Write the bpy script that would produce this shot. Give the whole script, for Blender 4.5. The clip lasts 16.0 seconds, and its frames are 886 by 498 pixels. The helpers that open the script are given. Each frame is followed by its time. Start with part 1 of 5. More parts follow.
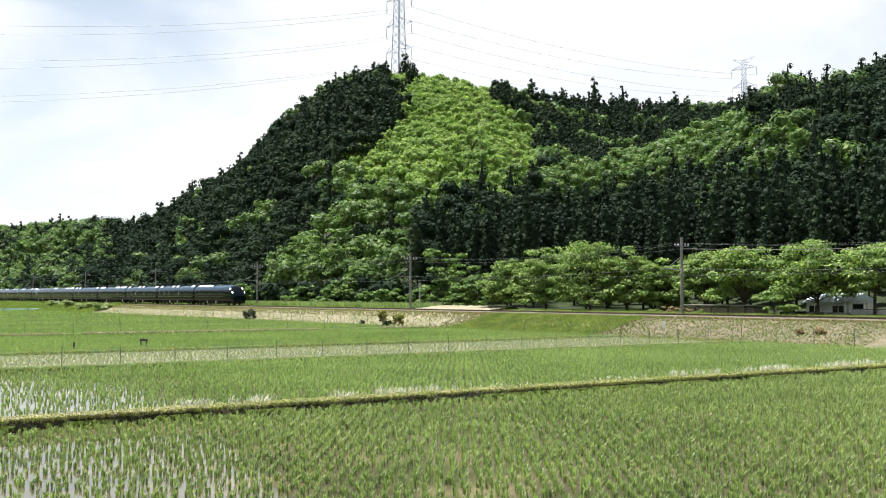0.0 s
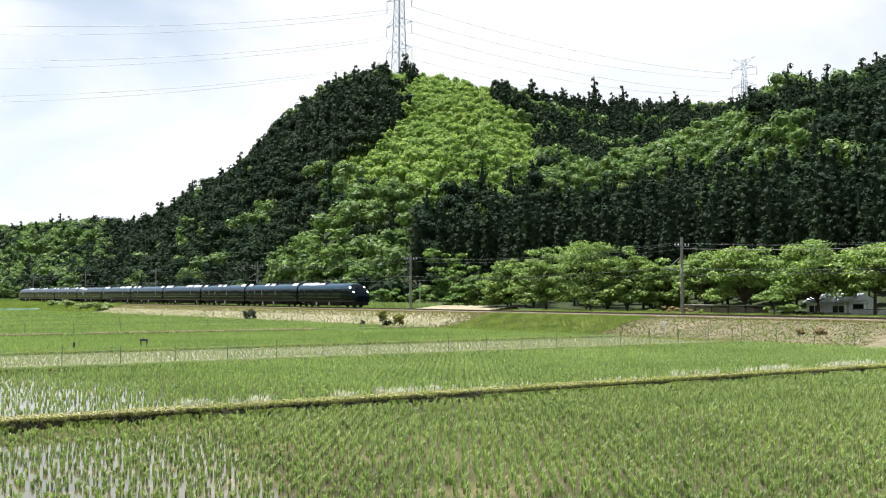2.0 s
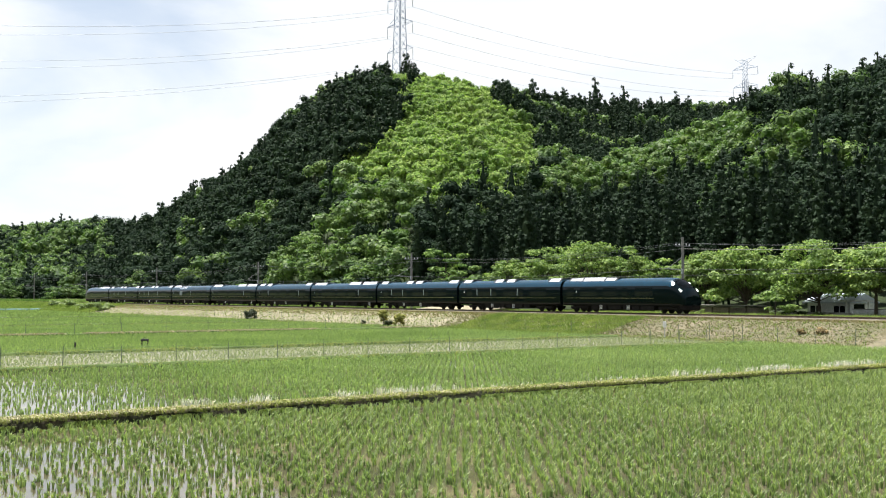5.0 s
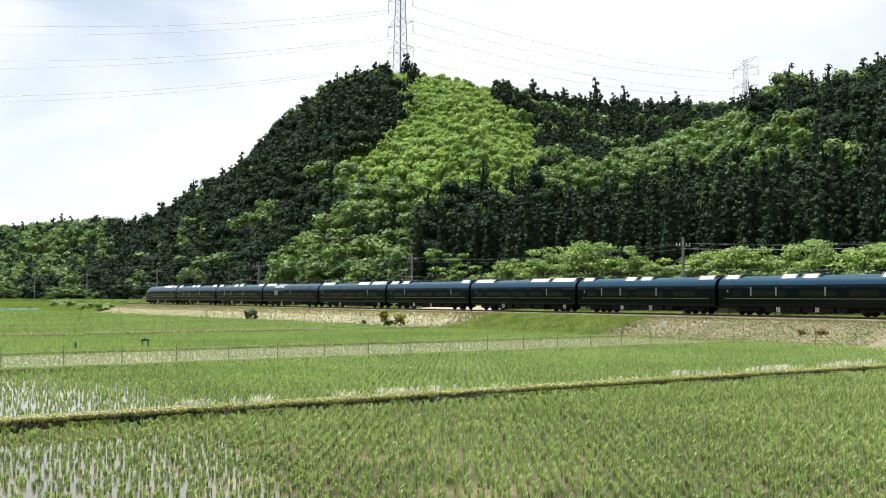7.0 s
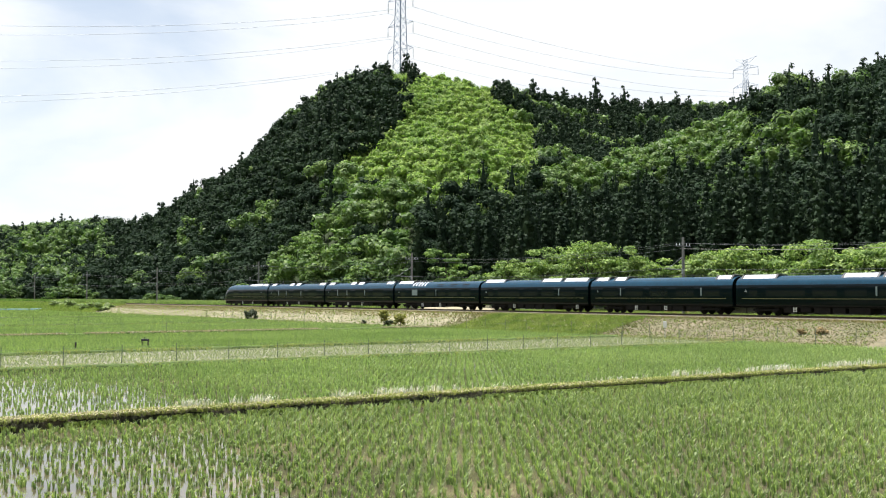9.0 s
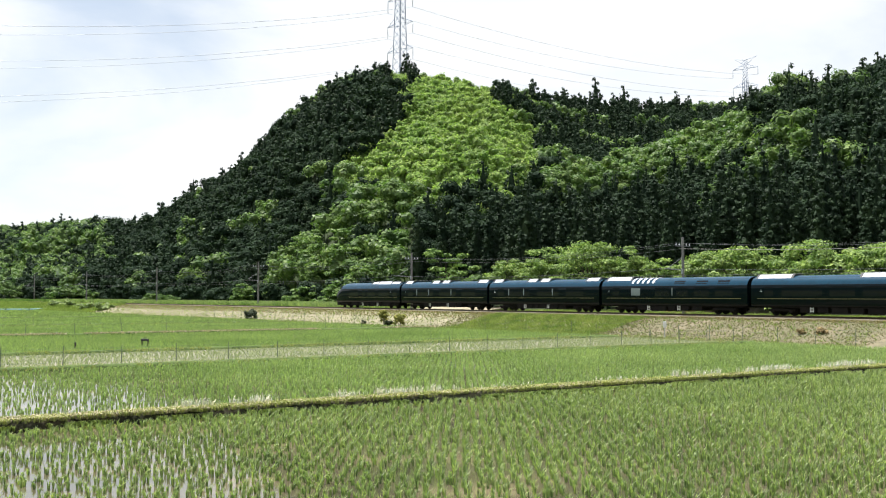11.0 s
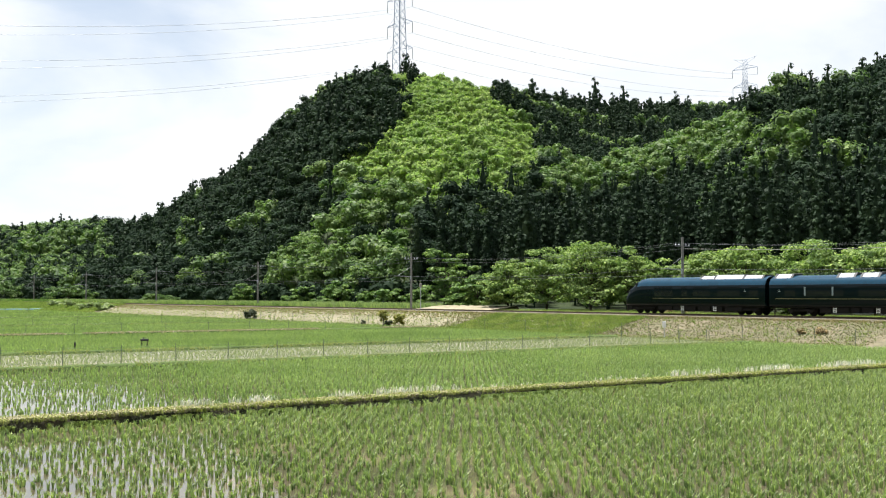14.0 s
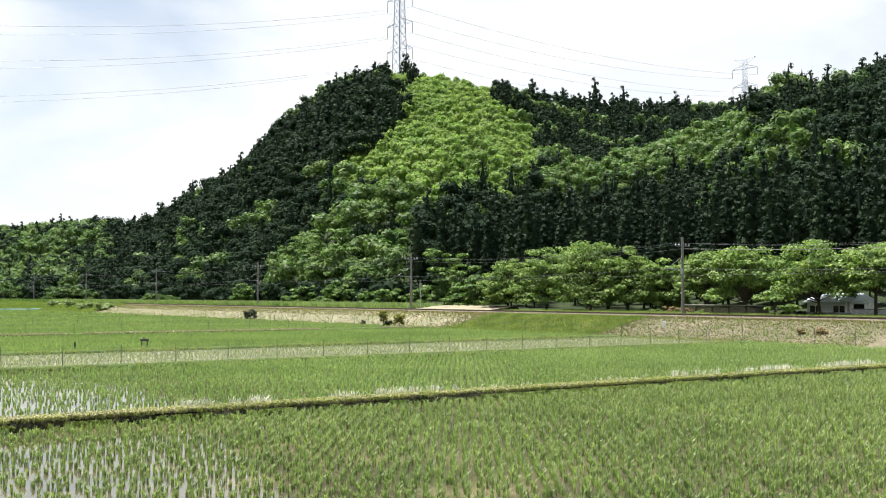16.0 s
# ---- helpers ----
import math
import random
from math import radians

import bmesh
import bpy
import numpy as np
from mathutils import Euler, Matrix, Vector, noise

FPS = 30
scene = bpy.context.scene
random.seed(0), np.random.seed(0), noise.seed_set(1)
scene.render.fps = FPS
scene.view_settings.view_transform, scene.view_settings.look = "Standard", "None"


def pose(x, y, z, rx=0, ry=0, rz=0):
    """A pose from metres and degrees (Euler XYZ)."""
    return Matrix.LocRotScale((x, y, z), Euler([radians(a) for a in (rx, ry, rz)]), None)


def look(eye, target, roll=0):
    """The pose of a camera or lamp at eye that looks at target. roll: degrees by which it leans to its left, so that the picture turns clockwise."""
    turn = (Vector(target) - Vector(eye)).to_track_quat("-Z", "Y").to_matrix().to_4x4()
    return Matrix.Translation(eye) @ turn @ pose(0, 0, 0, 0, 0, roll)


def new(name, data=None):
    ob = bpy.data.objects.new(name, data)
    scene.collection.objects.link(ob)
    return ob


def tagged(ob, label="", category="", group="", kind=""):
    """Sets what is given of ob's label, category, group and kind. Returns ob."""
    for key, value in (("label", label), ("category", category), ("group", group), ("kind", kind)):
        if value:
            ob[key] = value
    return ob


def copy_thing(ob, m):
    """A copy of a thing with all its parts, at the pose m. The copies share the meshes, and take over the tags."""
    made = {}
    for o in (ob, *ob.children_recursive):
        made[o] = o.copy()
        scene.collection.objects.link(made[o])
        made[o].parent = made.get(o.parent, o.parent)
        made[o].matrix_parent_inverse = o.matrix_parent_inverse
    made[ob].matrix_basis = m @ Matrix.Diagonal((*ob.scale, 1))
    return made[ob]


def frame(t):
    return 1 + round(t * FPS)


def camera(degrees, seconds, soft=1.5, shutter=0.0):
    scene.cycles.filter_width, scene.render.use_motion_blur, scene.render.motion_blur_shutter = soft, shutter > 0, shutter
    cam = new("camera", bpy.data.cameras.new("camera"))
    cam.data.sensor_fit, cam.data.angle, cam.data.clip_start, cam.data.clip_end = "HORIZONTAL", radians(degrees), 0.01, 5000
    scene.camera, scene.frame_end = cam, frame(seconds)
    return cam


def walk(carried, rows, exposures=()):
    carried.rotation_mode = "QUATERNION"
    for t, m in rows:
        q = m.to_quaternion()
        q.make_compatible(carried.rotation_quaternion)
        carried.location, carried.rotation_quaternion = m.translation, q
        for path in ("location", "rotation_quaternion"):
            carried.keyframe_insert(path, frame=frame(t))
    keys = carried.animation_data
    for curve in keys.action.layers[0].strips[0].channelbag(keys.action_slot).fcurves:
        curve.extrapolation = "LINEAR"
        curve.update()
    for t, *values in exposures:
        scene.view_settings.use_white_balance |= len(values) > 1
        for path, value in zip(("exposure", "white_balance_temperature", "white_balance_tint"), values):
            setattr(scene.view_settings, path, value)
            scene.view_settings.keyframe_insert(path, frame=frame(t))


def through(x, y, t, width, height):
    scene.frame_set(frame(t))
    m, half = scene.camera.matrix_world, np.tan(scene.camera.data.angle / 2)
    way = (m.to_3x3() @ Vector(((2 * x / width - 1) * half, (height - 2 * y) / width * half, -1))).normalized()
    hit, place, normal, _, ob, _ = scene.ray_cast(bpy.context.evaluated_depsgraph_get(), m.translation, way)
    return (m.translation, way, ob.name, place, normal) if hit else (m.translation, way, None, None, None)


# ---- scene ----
# camera: stands on a bank beside the fields, held almost still
cam = camera(44.46, 16.0, soft=1.1)
EYE = (0.0, 0.0, 4.0)


def aim(shift):
    """The view, tilted up a little, turned by a small drift in degrees."""
    return pose(*EYE, 90 + 2.42, 0, shift)


walk(cam, [(0.0, aim(-0.075)), (1.6, aim(-0.072)), (2.8, aim(-0.045)), (4.0, aim(-0.035)), (6.5, aim(0.0)), (9.2, aim(0.0)),
           (11.6, aim(-0.02)), (13.0, aim(-0.03)), (16.0, aim(-0.035))], exposures=[(0.0, 1.15), (16.0, 1.15)])

# light: a high sun beyond the hill, thin bright cloud
SUN_ELEV, SUN_TURN = radians(74), radians(-50)
SUN_DIR = Vector((math.sin(SUN_TURN) * math.cos(SUN_ELEV), math.cos(SUN_TURN) * math.cos(SUN_ELEV), math.sin(SUN_ELEV)))
sun_data = bpy.data.lights.new("sun", "SUN")
sun_data.energy, sun_data.angle, sun_data.color = 5.0, radians(0.6), (1.0, 0.98, 0.95)
sun = new("sun", sun_data)
sun.matrix_world = look(tuple(SUN_DIR * 300), (0, 0, 0))

world = bpy.data.worlds.new("world")
scene.world = world
world.use_nodes = True
wn, wl = world.node_tree.nodes, world.node_tree.links
wn.clear()
w_out = wn.new("ShaderNodeOutputWorld")
w_sky = wn.new("ShaderNodeTexSky")
w_sky.sky_type, w_sky.sun_disc = "NISHITA", False
w_sky.sun_elevation, w_sky.sun_rotation = SUN_ELEV, SUN_TURN
w_sky.air_density, w_sky.dust_density = 1.0, 0.7
w_bg = wn.new("ShaderNodeBackground")
w_bg.inputs["Strength"].default_value = 0.061
w_cloud = wn.new("ShaderNodeBackground")
w_cloud.inputs["Color"].default_value, w_cloud.inputs["Strength"].default_value = (0.965, 0.985, 1.0, 1), 0.515
w_tc = wn.new("ShaderNodeTexCoord")
w_map = wn.new("ShaderNodeMapping")
w_map.inputs["Scale"].default_value = (1.3, 1.3, 4.5)
w_map.inputs["Rotation"].default_value = (0.0, radians(14), radians(20))
w_noise = wn.new("ShaderNodeTexNoise")
w_noise.inputs["Scale"].default_value, w_noise.inputs["Detail"].default_value = 1.6, 8
w_noise.inputs["Roughness"].default_value, w_noise.inputs["Distortion"].default_value = 0.52, 0.4
w_ramp = wn.new("ShaderNodeMapRange")
w_ramp.interpolation_type = "SMOOTHSTEP"
for key, value in (("From Min", 0.30), ("From Max", 0.62), ("To Min", 0.42), ("To Max", 1.0)):
    w_ramp.inputs[key].default_value = value
w_mix = wn.new("ShaderNodeMixShader")
wl.new(w_tc.outputs["Generated"], w_map.inputs["Vector"])
wl.new(w_map.outputs["Vector"], w_noise.inputs["Vector"])
wl.new(w_noise.outputs["Fac"], w_ramp.inputs["Value"])
# the cloud veil thins towards the zenith
w_xyz = wn.new("ShaderNodeSeparateXYZ")
w_thin = wn.new("ShaderNodeMapRange")
for key, value in (("From Min", 0.15), ("From Max", 0.75), ("To Min", 1.0), ("To Max", 0.45)):
    w_thin.inputs[key].default_value = value
w_mul = wn.new("ShaderNodeMath")
w_mul.operation = "MULTIPLY"
wl.new(w_tc.outputs["Generated"], w_xyz.inputs["Vector"])
wl.new(w_xyz.outputs["Z"], w_thin.inputs["Value"])
wl.new(w_thin.outputs["Result"], w_mul.inputs[0])
wl.new(w_ramp.outputs["Result"], w_mul.inputs[1])
wl.new(w_mul.outputs["Value"], w_mix.inputs["Fac"])
wl.new(w_sky.outputs["Color"], w_bg.inputs["Color"])
wl.new(w_bg.outputs["Background"], w_mix.inputs[1])
wl.new(w_cloud.outputs["Background"], w_mix.inputs[2])
wl.new(w_mix.outputs["Shader"], w_out.inputs["Surface"])


# ---- materials ----
def mat_nodes(name):
    m = bpy.data.materials.new(name)
    m.use_nodes = True
    n, l = m.node_tree.nodes, m.node_tree.links
    return m, n, l, n["Principled BSDF"]


def noise_node(n, l, scale, detail=4, rough=0.55, stretch=(1, 1, 1), coord="Object"):
    tc, mp, tx = n.new("ShaderNodeTexCoord"), n.new("ShaderNodeMapping"), n.new("ShaderNodeTexNoise")
    mp.inputs["Scale"].default_value = stretch
    tx.inputs["Scale"].default_value, tx.inputs["Detail"].default_value, tx.inputs["Roughness"].default_value = scale, detail, rough
    l.new(tc.outputs[coord], mp.inputs["Vector"])
    l.new(mp.outputs["Vector"], tx.inputs["Vector"])
    return tx.outputs["Fac"]


def ramp_node(n, l, fac, stops):
    r = n.new("ShaderNodeValToRGB")
    e = r.color_ramp.elements
    while len(e) < len(stops):
        e.new(0.5)
    for el, (at, c) in zip(e, stops):
        el.position, el.color = at, (*c, 1)
    l.new(fac, r.inputs["Fac"])
    return r.outputs["Color"]


def mix_node(n, l, fac, a, b, mode="MIX"):
    m = n.new("ShaderNodeMix")
    m.data_type, m.blend_type = "RGBA", mode
    for sock, v in ((m.inputs[0], fac), (m.inputs[6], a), (m.inputs[7], b)):
        if isinstance(v, (int, float)):
            sock.default_value = v
        elif isinstance(v, tuple):
            sock.default_value = (*v, 1)
        else:
            l.new(v, sock)
    return m.outputs[2]


def bump_node(n, l, bsdf, height, strength, distance):
    b = n.new("ShaderNodeBump")
    b.inputs["Strength"].default_value, b.inputs["Distance"].default_value = strength, distance
    l.new(height, b.inputs["Height"])
    l.new(b.outputs["Normal"], bsdf.inputs["Normal"])


def surface(name, stops, scale, rough=0.8, metal=0.0, fine=8.0, bump=0.3, depth=0.02, spread=0.35, stretch=(1, 1, 1), coord="Object"):
    """A solid surface: colours by a coarse noise, a finer noise for grain and relief."""
    m, n, l, b = mat_nodes(name)
    big, small = noise_node(n, l, scale, 5, 0.6, stretch, coord), noise_node(n, l, scale * fine, 4, 0.6, stretch, coord)
    c = ramp_node(n, l, big, stops)
    g = ramp_node(n, l, small, [(0.25, (1 - spread,) * 3), (0.75, (1 + spread * 0.6,) * 3)])
    l.new(mix_node(n, l, 1.0, c, g, "MULTIPLY"), b.inputs["Base Color"])
    b.inputs["Roughness"].default_value, b.inputs["Metallic"].default_value = rough, metal
    b.inputs["Specular IOR Level"].default_value = 0.5 if rough < 0.4 else 0.2
    if bump:
        bump_node(n, l, b, small, bump, depth)
    return m


def leafy(name, dark, light, patch=0.12, through=0.35, gloss=0.5, spec=0.15, dry=None, vary=1.0):
    """Foliage: colour varies from leaf to leaf and from plant to plant; light passes through the leaves."""
    m, n, l, b = mat_nodes(name)
    geo = n.new("ShaderNodeNewGeometry")
    big = noise_node(n, l, patch, 3, 0.6)
    c = ramp_node(n, l, big, [(0.32, dark), (0.68, light)])
    leaf = ramp_node(n, l, geo.outputs["Random Per Island"], [(0.0, tuple(1 - vary * v for v in (0.38, 0.34, 0.40))), (0.6, (1.0, 1.0, 1.0)), (1.0, tuple(1 + vary * v for v in (0.45, 0.32, 0.10)))])
    c = mix_node(n, l, 1.0, c, leaf, "MULTIPLY")
    if dry:
        far = noise_node(n, l, patch * 2.3, 2, 0.5)
        k = ramp_node(n, l, far, [(0.60, (0, 0, 0)), (0.72, (1, 1, 1))])
        c = mix_node(n, l, k, c, dry)
    l.new(c, b.inputs["Base Color"])
    b.inputs["Roughness"].default_value = gloss
    b.inputs["Specular IOR Level"].default_value = spec
    t = n.new("ShaderNodeBsdfTranslucent")
    l.new(mix_node(n, l, 1.0, c, (1.0, 1.25, 0.6), "MULTIPLY"), t.inputs["Color"])
    mx = n.new("ShaderNodeMixShader")
    mx.inputs["Fac"].default_value = through
    l.new(b.outputs["BSDF"], mx.inputs[1])
    l.new(t.outputs["BSDF"], mx.inputs[2])
    l.new(mx.outputs["Shader"], n["Material Output"].inputs["Surface"])
    return m


def plain(name, colour, rough=0.5, metal=0.0, coat=0.0):
    """Small parts: one colour with a little wear in the gloss."""
    m, n, l, b = mat_nodes(name)
    g = noise_node(n, l, 6.0, 4, 0.6)
    k = ramp_node(n, l, g, [(0.3, tuple(v * 0.86 for v in colour)), (0.7, colour)])
    l.new(k, b.inputs["Base Color"])
    b.inputs["Roughness"].default_value, b.inputs["Metallic"].default_value = rough, metal
    b.inputs["Coat Weight"].default_value = coat
    return m


def water_surface(name):
    m, n, l, b = mat_nodes(name)
    big = noise_node(n, l, 0.35, 4)
    l.new(ramp_node(n, l, big, [(0.35, (0.045, 0.042, 0.026)), (0.55, (0.085, 0.072, 0.045)), (0.72, (0.18, 0.135, 0.09))]), b.inputs["Base Color"])
    b.inputs["Roughness"].default_value, b.inputs["IOR"].default_value = 0.035, 1.33
    bump_node(n, l, b, noise_node(n, l, 9.0, 3), 0.12, 0.004)
    return m


M_SOIL = surface("meadow_ground", [(0.3, (0.06, 0.09, 0.026)), (0.5, (0.085, 0.115, 0.035)), (0.72, (0.13, 0.14, 0.055))], 0.16, 0.95, fine=14, bump=0.5, depth=0.08)
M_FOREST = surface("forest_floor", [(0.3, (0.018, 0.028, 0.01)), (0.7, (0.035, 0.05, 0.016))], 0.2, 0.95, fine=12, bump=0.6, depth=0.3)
M_BANK = surface("dry_bank_grass", [(0.3, (0.15, 0.148, 0.08)), (0.48, (0.195, 0.178, 0.11)), (0.7, (0.25, 0.222, 0.147))], 0.22, 0.95, fine=16, bump=0.4, depth=0.05)
# near black: the shadow on the levee's cut face is in this colour
M_LEVEE = surface("shaded_levee_earth", [(0.3, (0.012, 0.017, 0.006)), (0.5, (0.024, 0.024, 0.011)), (0.7, (0.05, 0.04, 0.022))], 0.9, 0.95, fine=9, bump=0.8, depth=0.05)
M_BALLAST = surface("ballast", [(0.3, (0.11, 0.095, 0.07)), (0.7, (0.21, 0.18, 0.14))], 1.5, 0.9, fine=9, bump=0.9, depth=0.06, spread=0.6)
M_BANK_BROWN = surface("brown_bank_soil", [(0.3, (0.105, 0.11, 0.052)), (0.5, (0.145, 0.13, 0.078)), (0.72, (0.195, 0.162, 0.108))], 0.3, 0.95, fine=14, bump=0.4, depth=0.05)
M_LEVEE_GREEN = surface("grassy_levee", [(0.3, (0.045, 0.075, 0.02)), (0.7, (0.1, 0.14, 0.04))], 0.9, 0.95, fine=9, bump=0.8, depth=0.05)
M_CLEAR = surface("regrowth_ground", [(0.3, (0.10, 0.16, 0.035)), (0.7, (0.18, 0.24, 0.06))], 0.3, 0.95, fine=10, bump=0.6, depth=0.2)
M_PALEFIELD = surface("pale_paddy_mud", [(0.3, (0.15, 0.145, 0.1)), (0.7, (0.22, 0.21, 0.15))], 0.4, 0.8, fine=9, bump=0.3)
M_WATER = water_surface("paddy_water")
M_RICE = leafy("rice_blades", (0.185, 0.245, 0.10), (0.285, 0.35, 0.155), 0.12, 0.4, 0.5, 0.25, vary=1.4)
M_RICE_PALE = leafy("rice_blades_young", (0.25, 0.29, 0.16), (0.35, 0.37, 0.23), 0.2, 0.4, 0.4, 0.4)
M_RICE_FAR = leafy("rice_blades_lush", (0.21, 0.285, 0.115), (0.295, 0.37, 0.165), 0.08, 0.45, 0.5, 0.2)
M_GRASS = leafy("grass_blades", (0.13, 0.19, 0.05), (0.26, 0.30, 0.10), 0.5, 0.35, 0.6)
M_CREST = leafy("yellow_grass_blades", (0.23, 0.25, 0.09), (0.36, 0.36, 0.15), 0.6, 0.3, 0.65)
M_STRAW = leafy("dry_grass_blades", (0.31, 0.27, 0.19), (0.43, 0.375, 0.275), 0.5, 0.12, 0.7)
M_BANKMIX = leafy("bank_grass_blades", (0.14, 0.135, 0.075), (0.22, 0.19, 0.12), 0.4, 0.2, 0.7)
M_BANKSTRAW = leafy("bank_straw_blades", (0.21, 0.195, 0.12), (0.29, 0.26, 0.18), 0.3, 0.15, 0.7, vary=0.5)
M_WEED = leafy("pale_weed_leaves", (0.19, 0.255, 0.11), (0.29, 0.34, 0.17), 0.4, 0.35, 0.6)
M_DRYMIX = leafy("brown_grass_blades", (0.16, 0.14, 0.07), (0.26, 0.21, 0.12), 0.6, 0.25, 0.7)
M_FLUFF = leafy("seed_heads", (0.6, 0.58, 0.52), (0.78, 0.76, 0.72), 0.6, 0.12, 0.8)
M_CEDAR = leafy("cedar_foliage", (0.009, 0.021, 0.012), (0.032, 0.054, 0.027), 0.3, 0.1, 0.6, 0.06, vary=0.9)
# extra blue in the evergreens stands in for haze over the hill
M_DARKWOOD = leafy("evergreen_foliage", (0.013, 0.027, 0.016), (0.028, 0.048, 0.025), 0.2, 0.15, 0.7, 0.05, vary=0.8)
M_BROAD = leafy("broadleaf_foliage", (0.056, 0.112, 0.035), (0.155, 0.225, 0.072), 0.16, 0.33, 0.5, vary=1.0)
M_YOUNG = leafy("young_growth_foliage", (0.165, 0.255, 0.075), (0.285, 0.36, 0.128), 0.06, 0.4, 0.6, 0.08)
M_EDGE = leafy("wood_edge_foliage", (0.085, 0.16, 0.045), (0.185, 0.27, 0.08), 0.3, 0.3, 0.5, 0.15, vary=1.3)
M_ARM = plain("pole_arm_steel", (0.12, 0.125, 0.13), 0.6, 0.3)
M_CHERRY = leafy("roadside_foliage", (0.12, 0.195, 0.058), (0.235, 0.315, 0.105), 0.5, 0.3, 0.5, 0.12, vary=1.35)
M_BARK = surface("bark", [(0.3, (0.045, 0.035, 0.026)), (0.7, (0.11, 0.09, 0.07))], 2.5, 0.9, fine=6, bump=0.7, depth=0.03, stretch=(1, 1, 0.3))
M_CONCRETE = surface("pole_concrete", [(0.3, (0.16, 0.155, 0.145)), (0.7, (0.26, 0.25, 0.235))], 1.2, 0.85, fine=10, bump=0.2, depth=0.01, stretch=(1, 1, 0.2))
M_STEEL = surface("galvanised_steel", [(0.3, (0.36, 0.38, 0.40)), (0.7, (0.5, 0.52, 0.54))], 0.6, 0.5, 0.6, fine=6, bump=0)
M_PYLON = surface("pylon_steel", [(0.3, (0.2, 0.25, 0.34)), (0.7, (0.28, 0.33, 0.43))], 0.3, 0.6, 0.2, fine=6, bump=0)
M_WIRE = plain("wire", (0.09, 0.095, 0.1), 0.5, 0.3)
M_WIRE_FAR = plain("high_voltage_wire", (0.42, 0.45, 0.48), 0.5, 0.5)
M_RAIL = plain("rail_steel", (0.12, 0.085, 0.065), 0.5, 0.6)
M_SLEEPER = surface("sleeper_concrete", [(0.3, (0.2, 0.18, 0.15)), (0.7, (0.32, 0.29, 0.25))], 2.0, 0.9, fine=6)
M_POST = plain("fence_post", (0.11, 0.14, 0.10), 0.7)
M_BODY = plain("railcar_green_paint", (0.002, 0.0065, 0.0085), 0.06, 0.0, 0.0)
# the sky's blue reflection on the roof is put into its base colour
M_ROOF = surface("railcar_roof_sky_blue", [(0.3, (0.003, 0.03, 0.055)), (0.7, (0.005, 0.04, 0.072))], 0.8, 0.24, 0.0, fine=5, bump=0, spread=0.15)
M_GOLD = plain("gold_line", (0.22, 0.2, 0.1), 0.45, 0.3)
M_GLASS = plain("tinted_glass", (0.006, 0.009, 0.011), 0.06, 0.0)
M_PANEL = plain("roof_glass_panel", (0.78, 0.79, 0.82), 0.15, 0.4)
M_PALE = plain("pale_pillar", (0.16, 0.2, 0.2), 0.4)
# near black: the shade beneath the cars is put into this colour
M_UNDER = surface("shaded_underframe", [(0.3, (0.005, 0.0045, 0.004)), (0.7, (0.014, 0.011, 0.01))], 1.5, 0.8, fine=6, bump=0)
M_WHITE = plain("white_paint", (0.75, 0.75, 0.74), 0.5)
M_BLACK = plain("black_rubber", (0.012, 0.012, 0.013), 0.6)
M_TARP = surface("blue_grey_roof", [(0.3, (0.42, 0.46, 0.52)), (0.7, (0.54, 0.58, 0.63))], 0.8, 0.5, fine=6, bump=0)
M_WALL = surface("pale_render_wall", [(0.3, (0.58, 0.58, 0.58)), (0.7, (0.72, 0.72, 0.71))], 0.8, 0.85, fine=8, bump=0.1)
M_SHED = surface("shed_boards", [(0.3, (0.17, 0.14, 0.11)), (0.7, (0.27, 0.23, 0.18))], 1.0, 0.85, fine=8, bump=0.2)
M_TIN = surface("shed_tin_roof", [(0.3, (0.25, 0.235, 0.21)), (0.7, (0.36, 0.34, 0.31))], 0.8, 0.6, fine=7, bump=0.1)
M_SHRUB = leafy("shrub_foliage", (0.018, 0.03, 0.012), (0.035, 0.05, 0.016), 0.8, 0.2, 0.6)
M_YELLOWBUSH = leafy("yellow_shrub_foliage", (0.19, 0.20, 0.05), (0.33, 0.30, 0.09), 0.9, 0.35, 0.6)
M_DRY = leafy("dry_shrub_foliage", (0.2, 0.14, 0.07), (0.32, 0.24, 0.13), 0.9, 0.2, 0.7)


def lamp_glow(name, colour, strength):
    m, n, l, b = mat_nodes(name)
    b.inputs["Base Color"].default_value = (*colour, 1)
    b.inputs["Emission Color"].default_value, b.inputs["Emission Strength"].default_value = (*colour, 1), strength
    return m


M_HEADLAMP = lamp_glow("lit_headlamp", (1.0, 0.97, 0.92), 2.2)
M_SAND = surface("sandy_track", [(0.3, (0.2, 0.18, 0.11)), (0.7, (0.33, 0.285, 0.2))], 0.5, 0.95, fine=10, bump=0.3)
M_NET = surface("pale_blue_net", [(0.3, (0.07, 0.15, 0.15)), (0.7, (0.12, 0.21, 0.2))], 0.6, 0.8, fine=9, bump=0.2)
M_BODY.node_tree.nodes["Principled BSDF"].inputs["Specular IOR Level"].default_value = 0.13
M_ROOF.node_tree.nodes["Principled BSDF"].inputs["Specular IOR Level"].default_value = 0.42
M_GLASS.node_tree.nodes["Principled BSDF"].inputs["Specular IOR Level"].default_value = 0.22


# ---- helpers for building ----
rng = np.random.default_rng(7)


def part(name, bm, material, parent=None, label=""):
    """Links a bmesh as one mesh object, under a thing or a part where one is given."""
    me = bpy.data.meshes.new(name)
    bm.to_mesh(me)
    bm.free()
    me.materials.append(material)
    ob = new(name, me)
    if parent:
        ob.parent = parent
    if label:
        tagged(ob, label)
    return ob


